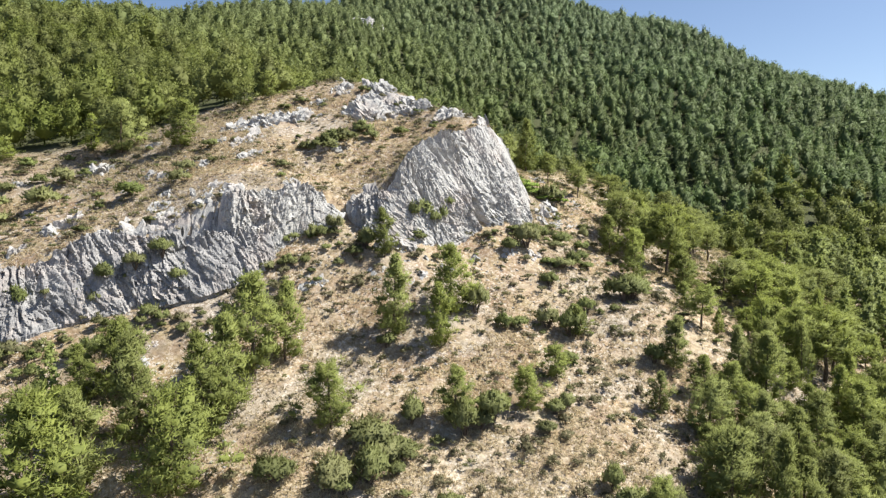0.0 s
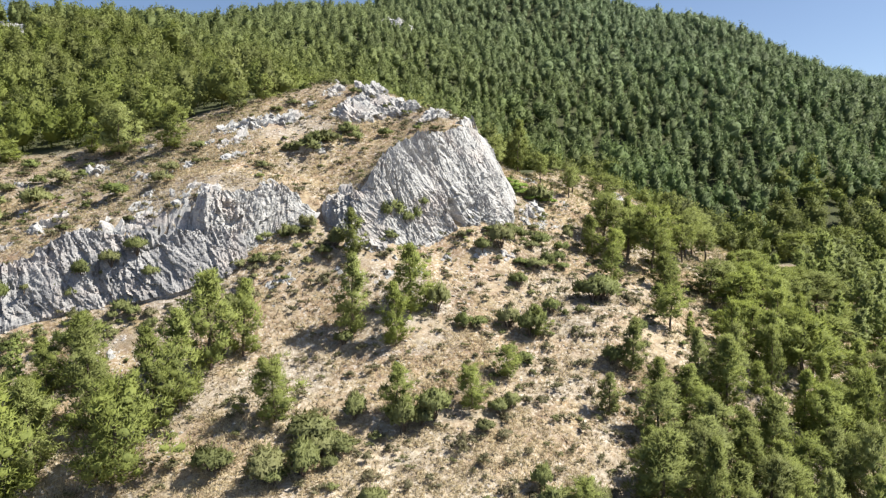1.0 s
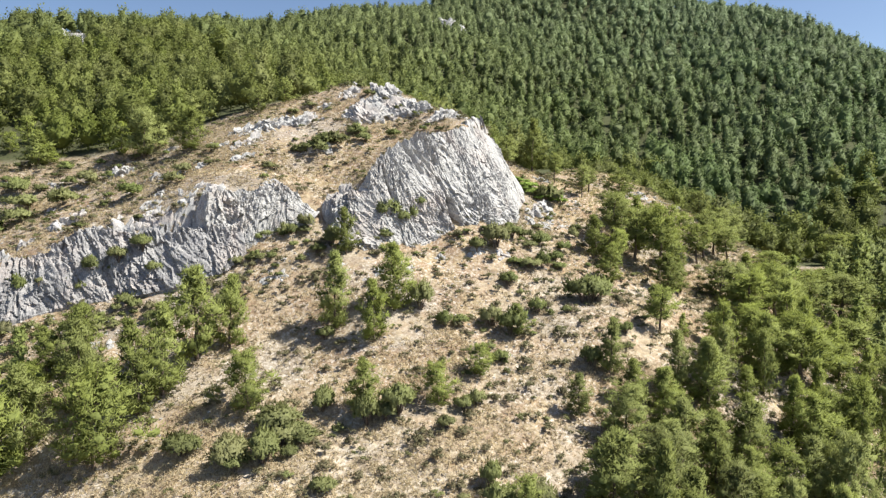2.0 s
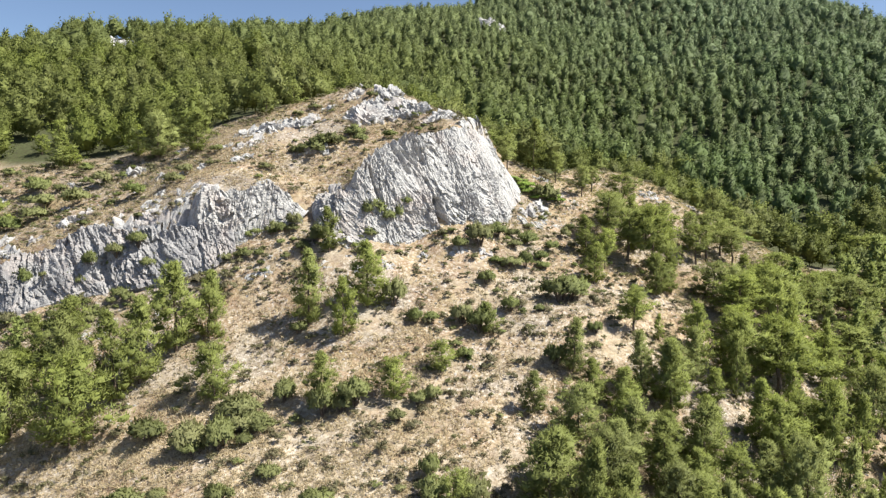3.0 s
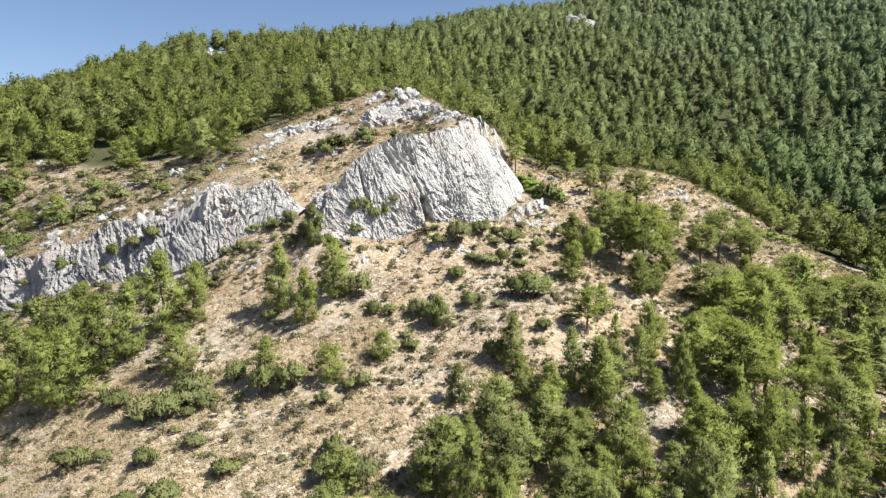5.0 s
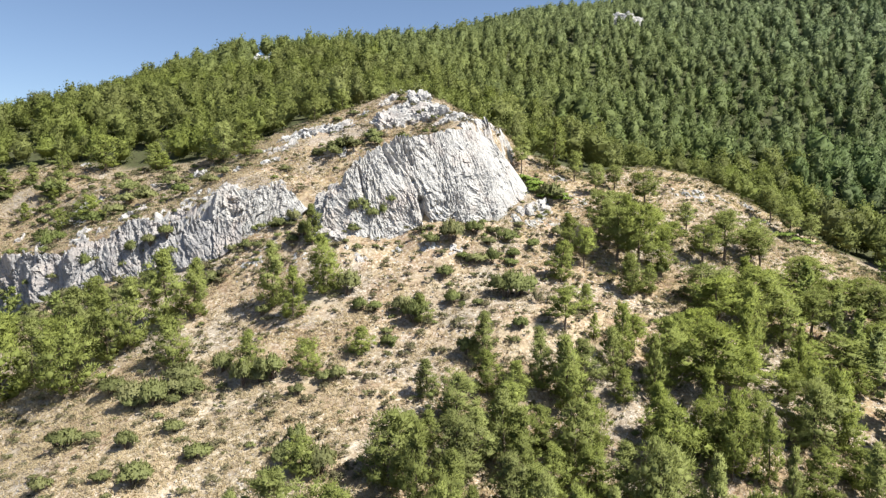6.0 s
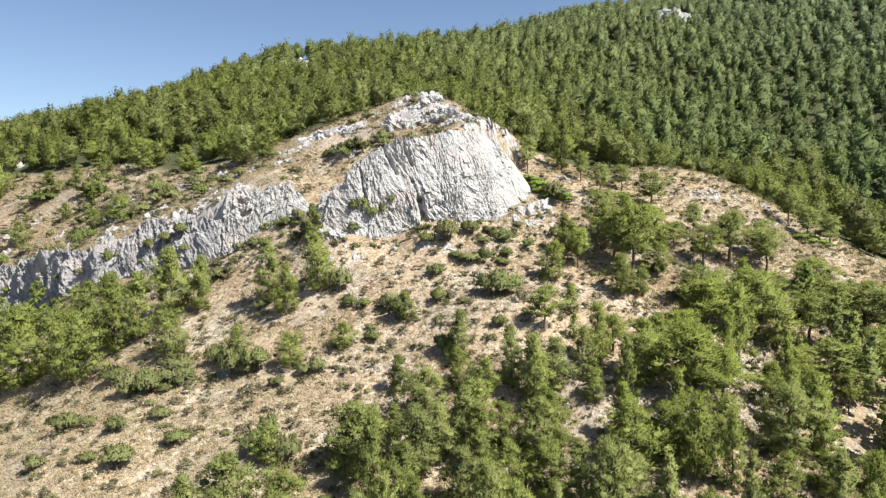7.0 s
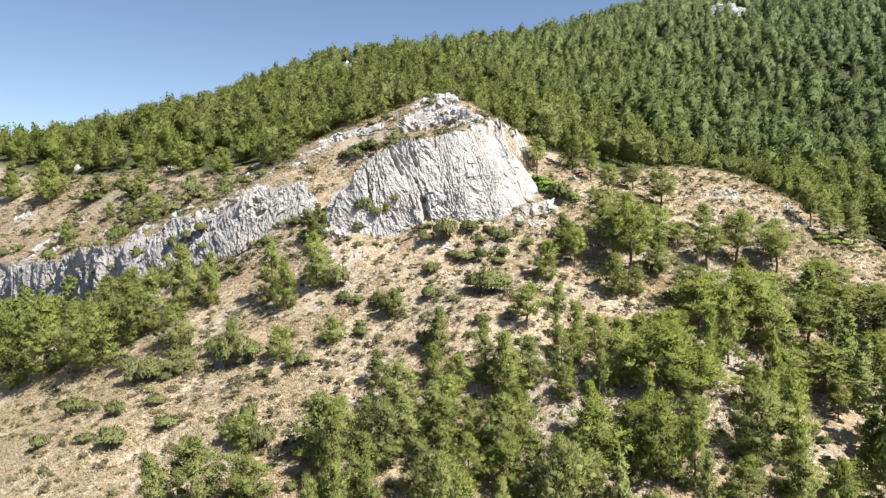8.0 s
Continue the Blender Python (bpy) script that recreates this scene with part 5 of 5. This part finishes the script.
for n in range(len(sx)):
    if rng.uniform() < 0.55:
        w = rng.uniform(0.3, 0.8)
        plant_shrub(sx[n], sy[n], w * 0.8, w, rng.uniform() < 0.45)

# scrub on the broken bank under the crags, and on the spur
for x0, x1, y0, y1, gap, seed, odds, big, rule in ((-26, -4, 51, 64, 1.75, 71, 0.62, 0.9, lambda x, y: (behind_step(x, y) < -1.0) & (y > 50.5 + 0.42 * (x + 26)) & clear_of(x, y, 1.0)),
                                                   (11, 52, 80, 118, 2.7, 73, 0.5, 0.75, lambda x, y: (behind_step(x, y) < -3) & (y < wood_side(x) - 1) & clear_of(x, y, 1.2))):
    sx, sy, rng = scattered(x0, x1, y0, y1, gap, seed, rule, 0.5)
    for n in range(len(sx)):
        if rng.uniform() < odds:
            w = rng.uniform(0.3, big)
            plant_shrub(sx[n], sy[n], w * rng.uniform(0.75, 1.1), w, rng.uniform() < 0.55)

# olive-brown scrub over the eastern half of the slope
sx, sy, rng = scattered(2, 46, 38, 84, 1.9, 91, lambda x, y: (behind_step(x, y) < -1.5) & (x < 14 + 0.5 * y) & (x > 4 + 0.12 * (y - 40)) & clear_of(x, y, 1.0) & (fractal(x / 6, y / 6, 0, 2, 93) > -0.3), 0.5)
for n in range(len(sx)):
    if rng.uniform() < 0.6:
        w = rng.uniform(0.3, 0.85)
        plant_shrub(sx[n], sy[n], w * rng.uniform(0.7, 1.0), w, rng.uniform() < 0.7)

# low bushes among the rocks of the crest and on the ledges of the long crag
for x, y, tall, wide in ((-11.4, 88.4, 0.9, 1.1), (-9.6, 86.2, 0.8, 1.0), (-5.4, 84.6, 0.9, 1.3), (-3.2, 84.0, 0.8, 1.1), (-7.4, 85.6, 0.7, 0.9), (-13.6, 90.2, 0.8, 1.0), (-1.2, 84.8, 0.7, 0.9), (-16.8, 84.6, 0.8, 1.2),
                         (-18.6, 83.0, 0.8, 1.1), (-21.8, 61.6, 0.7, 0.9), (-23.4, 61.0, 0.6, 0.8), (-20.0, 62.4, 0.7, 0.8), (-25.4, 60.8, 0.7, 1.0), (-27.8, 60.0, 0.6, 0.8), (-30.6, 59.0, 0.7, 1.1)):
    plant_shrub(x, y, tall, wide, wide < 1.0)

# bushes against the foot of the tall crag
for x in np.arange(-5, 11.5, 0.8):
    w = chance.uniform(0.35, 0.8)
    plant_shrub(float(x) + chance.uniform(-0.3, 0.3), float(np.interp(x, [-5.4, -1.9, 0.4, 3.8, 7.6, 9.8, 11.5], [64.0, 64.8, 65.8, 69.2, 71.4, 74.5, 77.5])) - chance.uniform(0.3, 1.8), w * 0.9, w, chance.random() < 0.5)

# shrubs rooted in the cracks of the crags
for x, y, z, tall, wide in ((-2.0, 66.4, 38.0, 2.0, 1.7), (-1.0, 67.0, 37.6, 1.3, 1.2), (0.2, 68.4, 37.6, 2.0, 1.2), (0.5, 68.8, 39.0, 1.3, 1.0), (5.1, 72.8, 39.5, 0.8, 0.45), (-2.2, 65.5, 36.0, 0.9, 1.0),
                            (-33.4, 53.8, 31.6, 1.8, 1.4), (-27.3, 56.2, 33.4, 1.6, 1.3), (-23.3, 57.8, 35.4, 1.4, 1.3), (-28.2, 55.6, 31.6, 1.2, 1.1), (-25.2, 57.0, 34.4, 1.3, 1.2), (-22.0, 57.4, 33.2, 1.2, 1.0), (-13.5, 63.0, 36.2, 0.9, 0.8), (2.6, 70.0, 37.4, 0.7, 0.6), (-31.0, 53.9, 32.4, 0.8, 0.6), (-29.2, 55.4, 32.6, 0.7, 0.7), (-26.0, 56.9, 33.2, 0.9, 0.6), (-21.8, 58.2, 34.2, 0.8, 0.7),
                            (-19.6, 58.4, 33.8, 0.9, 0.7), (-37.5, 52.4, 30.0, 0.9, 0.8), (-42, 52.0, 29.0, 1.0, 0.8), (-47.5, 51.6, 27.6, 0.9, 0.9), (-55, 51.0, 26.4, 1.0, 0.9), (-17.0, 60.4, 35.6, 0.6, 0.5)):
    plant_shrub(x, y, tall, wide, False, z)

FERN_MESHES = [shrub_meshes(95 + k, 14, 40, 0.26, 0.12, 0.8) for k in range(2)]
for x, y, tall, wide in FERNS:
    fern = thing("fern_patch", chance.choice(FERN_MESHES)[0], FERN, category="fern", group="fern patches", label="bright green low fern patch on the grassy spur")
    fern.matrix_basis = Matrix.LocRotScale((x, y, float(ground_height(x, y)) - 0.05), Euler((0, 0, chance.uniform(0, 6.28))), (wide, wide, 0.6 * tall))


def bare_slope(x, y):
    """Open ground: in front of the crags and on the shelf above them, short of the woods."""
    s = behind_step(x, y)
    edge = np.interp(y, [25, 40, 50, 62, 75, 90, 105, 118], [36, 42, 48, 56, 62, 64, 64, 64])
    return (y < wood_side(x) - 1) & (x < edge) & (x > -112) & (y > 24) & ((s < -0.8) | (s > 1.3)) & ((s > 0) | (x > -24) | (y > 44))


# small bushes all over the open slope
sx, sy, rng = scattered(-40, 50, 28, 110, 3.5, 63, lambda x, y: bare_slope(x, y) & clear_of(x, y, 1.6), 0.5)
for n in range(len(sx)):
    if rng.uniform() < 0.62:
        w = rng.uniform(0.3, 0.75)
        plant_shrub(sx[n], sy[n], w * rng.uniform(0.7, 1.1), w, rng.uniform() < 0.6)

# the bushes nearest to the middle of the slope and those in the crags are things of their own, the rest are one growth
bushes.sort(key=lambda q: (not q[6], math.hypot(q[0] - 12, q[1] - 46)))
for x, y, z, tall, wide, dry, rooted in bushes[:300]:
    leaves, stems = chance.choice(SCRUB_MESHES if dry else MASTIC_MESHES if wide > 0.8 else SMALL_MASTIC)
    shrub = thing("shrub", leaves, SCRUB if dry else MASTIC, category="shrub", group="shrubs on the slope",
                  label="green shrub rooted in a crack of the limestone crag" if rooted else "dry grey-green scrub bush on stony ground" if dry else "dense dark green evergreen shrub on stony ground")
    shrub.matrix_basis = Matrix.LocRotScale((x, y, z), Euler((0, 0, chance.uniform(0, 6.28))), (wide, wide, tall))
    thing("stem", stems, BARK, shrub)


def thicket(rows, shapes, mat, label):
    """Many bushes in one object."""
    vs, fs, ns, at = [], [], [], 0
    for x, y, z, tall, wide, dry, rooted in rows:
        v, f, light = chance.choice(shapes)
        turn = chance.uniform(0, 6.28)
        c, s = math.cos(turn), math.sin(turn)
        vs.append(np.stack([(v[:, 0] * c - v[:, 1] * s) * wide + x, (v[:, 0] * s + v[:, 1] * c) * wide + y, v[:, 2] * tall + z], -1))
        ns.append(np.stack([light[:, 0] * c - light[:, 1] * s, light[:, 0] * s + light[:, 1] * c, light[:, 2]], -1))
        fs.append(f + at)
        at += len(v)
    me = mesh_of("bushes", np.concatenate(vs), np.concatenate(fs), normals=np.concatenate(ns))
    tone = me.attributes.new("plant", "FLOAT", "POINT")
    tone.data.foreach_set("value", np.concatenate([np.full(len(v), chance.random()) for v in vs]).astype(np.float32))
    return thing("bushes", me, mat, label=label, category="bushes", kind="stuff")


thicket([q for q in bushes[300:] if q[5]], [shrub_meshes(80 + k, 8, 26, 0.26, 0.08, 0.7, True) for k in range(4)], JOINED_SCRUB, "dry grey-green bushes on the shelf and the spur")
thicket([q for q in bushes[300:] if not q[5]], [shrub_meshes(60 + k, 12, 44, 0.2, 0.1, 0.62, True) for k in range(4)], JOINED_MASTIC, "dark green evergreen bushes on the shelf and the spur")

# ---- dry grass and stones, too many to count ----
def strewn(name, xs, ys, rng, shapes, low, high, mat, label, category, flat=1.0, sink=0.03):
    z = ground_height(xs, ys)
    pick, size, turn = rng.integers(0, len(shapes), len(xs)), rng.uniform(low, high, len(xs)), rng.uniform(0, 6.28, len(xs))
    vs, fs, at = [], [], 0
    for k, (v, f) in enumerate(shapes):
        m = pick == k
        c, s, w = np.cos(turn[m]), np.sin(turn[m]), size[m]
        x = (v[None, :, 0] * c[:, None] - v[None, :, 1] * s[:, None]) * w[:, None] + xs[m][:, None]
        y = (v[None, :, 0] * s[:, None] + v[None, :, 1] * c[:, None]) * w[:, None] + ys[m][:, None]
        h = v[None, :, 2] * w[:, None] * flat + z[m][:, None] - sink
        vs.append(np.stack([x, y, h], -1).reshape(-1, 3))
        fs.append((f[None] + (np.arange(m.sum()) * len(v))[:, None, None] + at).reshape(-1, f.shape[1]))
        at += len(vs[-1])
    return thing(name, mesh_of(name, np.concatenate(vs), np.concatenate(fs), smooth=False), mat, label=label, category=category, kind="stuff")


LOW_SCRUB = [shrub_meshes(180 + k, 6, 14, 0.3, 0.1, 0.75, True)[:2] for k in range(6)]
sx, sy, rng = scattered(-112, 64, 24, 120, 1.6, 21, lambda x, y: bare_slope(x, y) & (fractal(x / 11, y / 11, 0, 3, 61) > np.where((y > 56) & (behind_step(x, y) < 0), -1.3, np.where(y < 44, -0.1, -0.45))), 0.5)
half = rng.uniform(0, 1, len(sx)) < 0.35
strewn("low_scrub", sx[~half], sy[~half], rng, LOW_SCRUB, 0.3, 1.0, SCRUB, "low dry grey-brown scrub cushions dotted over the slope", "scrub", 0.8)
strewn("low_scrub", sx[half], sy[half], rng, LOW_SCRUB, 0.25, 0.75, MASTIC, "low green shrub seedlings dotted over the slope", "scrub", 0.8)


def grass_tuft(seed):
    rng = np.random.default_rng(seed)
    return tufts(rng, [(0, 0, 0.12), (0.25, 0.1, 0.08), (-0.2, 0.15, 0.1), (0, -0.22, 0.08)], [0.24, 0.2, 0.22, 0.2], 4, 0.42, 0.08, 0.6, 1.0)[:2]


def stone(seed):
    rng = np.random.default_rng(seed)
    bm = bmesh.new()
    bmesh.ops.create_icosphere(bm, subdivisions=1, radius=0.5)
    v = np.array([q.co[:] for q in bm.verts]) * rng.uniform(0.7, 1.25, (len(bm.verts), 1)) * (1, 0.8, 0.55)
    f = np.array([[q.index for q in t.verts] for t in bm.faces])
    bm.free()
    return v, f


def grassy(x, y):
    """Grass grows in drifts, thicker low on the slope and on the shelf."""
    drift = fractal(x / 6, y / 6, 0, 3, 31) + 0.6 * fractal(x / 1.6, y / 1.6, 0, 2, 37)
    return bare_slope(x, y) & (drift > np.where(y < 46, -0.8, np.where(behind_step(x, y) > 0, -0.35, 0.0)))


gx, gy, rng = scattered(-112, 64, 24, 120, 0.52, 33, grassy, 0.5)
strewn("dry_grass", gx, gy, rng, [grass_tuft(300 + k) for k in range(6)], 0.35, 1.0, STRAW, "straw-coloured dry grass tufts over the hillside", "grass")

gx, gy, rng = scattered(-46, 24, 22, 56, 0.36, 39, lambda x, y: bare_slope(x, y) & (behind_step(x, y) < -3) & (fractal(x / 5, y / 5, 0, 3, 57) > np.where(y < 46, -0.45, 0.15)), 0.5)
strewn("dry_grass", gx, gy, rng, [grass_tuft(360 + k) for k in range(6)], 0.4, 0.9, STRAW, "thick golden dry grass low on the slope", "grass")
gx, gy, rng = scattered(-100, -2, 54, 84, 0.5, 59, lambda x, y: bare_slope(x, y) & (behind_step(x, y) > 1.5) & (fractal(x / 6, y / 6, 0, 3, 58) > -0.3), 0.5)
strewn("dry_grass", gx, gy, rng, [grass_tuft(370 + k) for k in range(6)], 0.4, 1.0, STRAW, "golden dry grass on the shelf above the crags", "grass")

gx, gy, rng = scattered(4, 58, 76, 121, 0.58, 45, lambda x, y: bare_slope(x, y) & ((behind_step(x, y) < 0) | (y > 86)) & (fractal(x / 5, y / 5, 0, 3, 47) > -0.6), 0.5)
strewn("green_grass", gx, gy, rng, [grass_tuft(330 + k) for k in range(6)], 0.4, 1.0, OLIVE_GRASS, "half-dry olive green grass tufts on the spur", "grass")
gx, gy, rng = scattered(-34, 6, 62, 98, 0.9, 49, lambda x, y: bare_slope(x, y) & (behind_step(x, y) > 2.5) & (fractal(x / 4, y / 4, 0, 3, 48) > 0.15), 0.5)
strewn("green_grass", gx, gy, rng, [grass_tuft(340 + k) for k in range(6)], 0.4, 1.0, OLIVE_GRASS, "half-dry olive green grass tufts above the crags", "grass")


def stony_ground(x, y):
    return bare_slope(x, y) & (fractal(x / 9, y / 9, 0, 3, 41) > np.where(behind_step(x, y) > 0, 0.35, 0.0))


gx, gy, rng = scattered(-112, 64, 24, 120, 0.76, 35, stony_ground, 0.5)
strewn("loose_stones", gx, gy, rng, [stone(400 + k) for k in range(6)], 0.08, 0.42, PEBBLE, "loose pale limestone stones on the slope", "stones", sink=0.02)
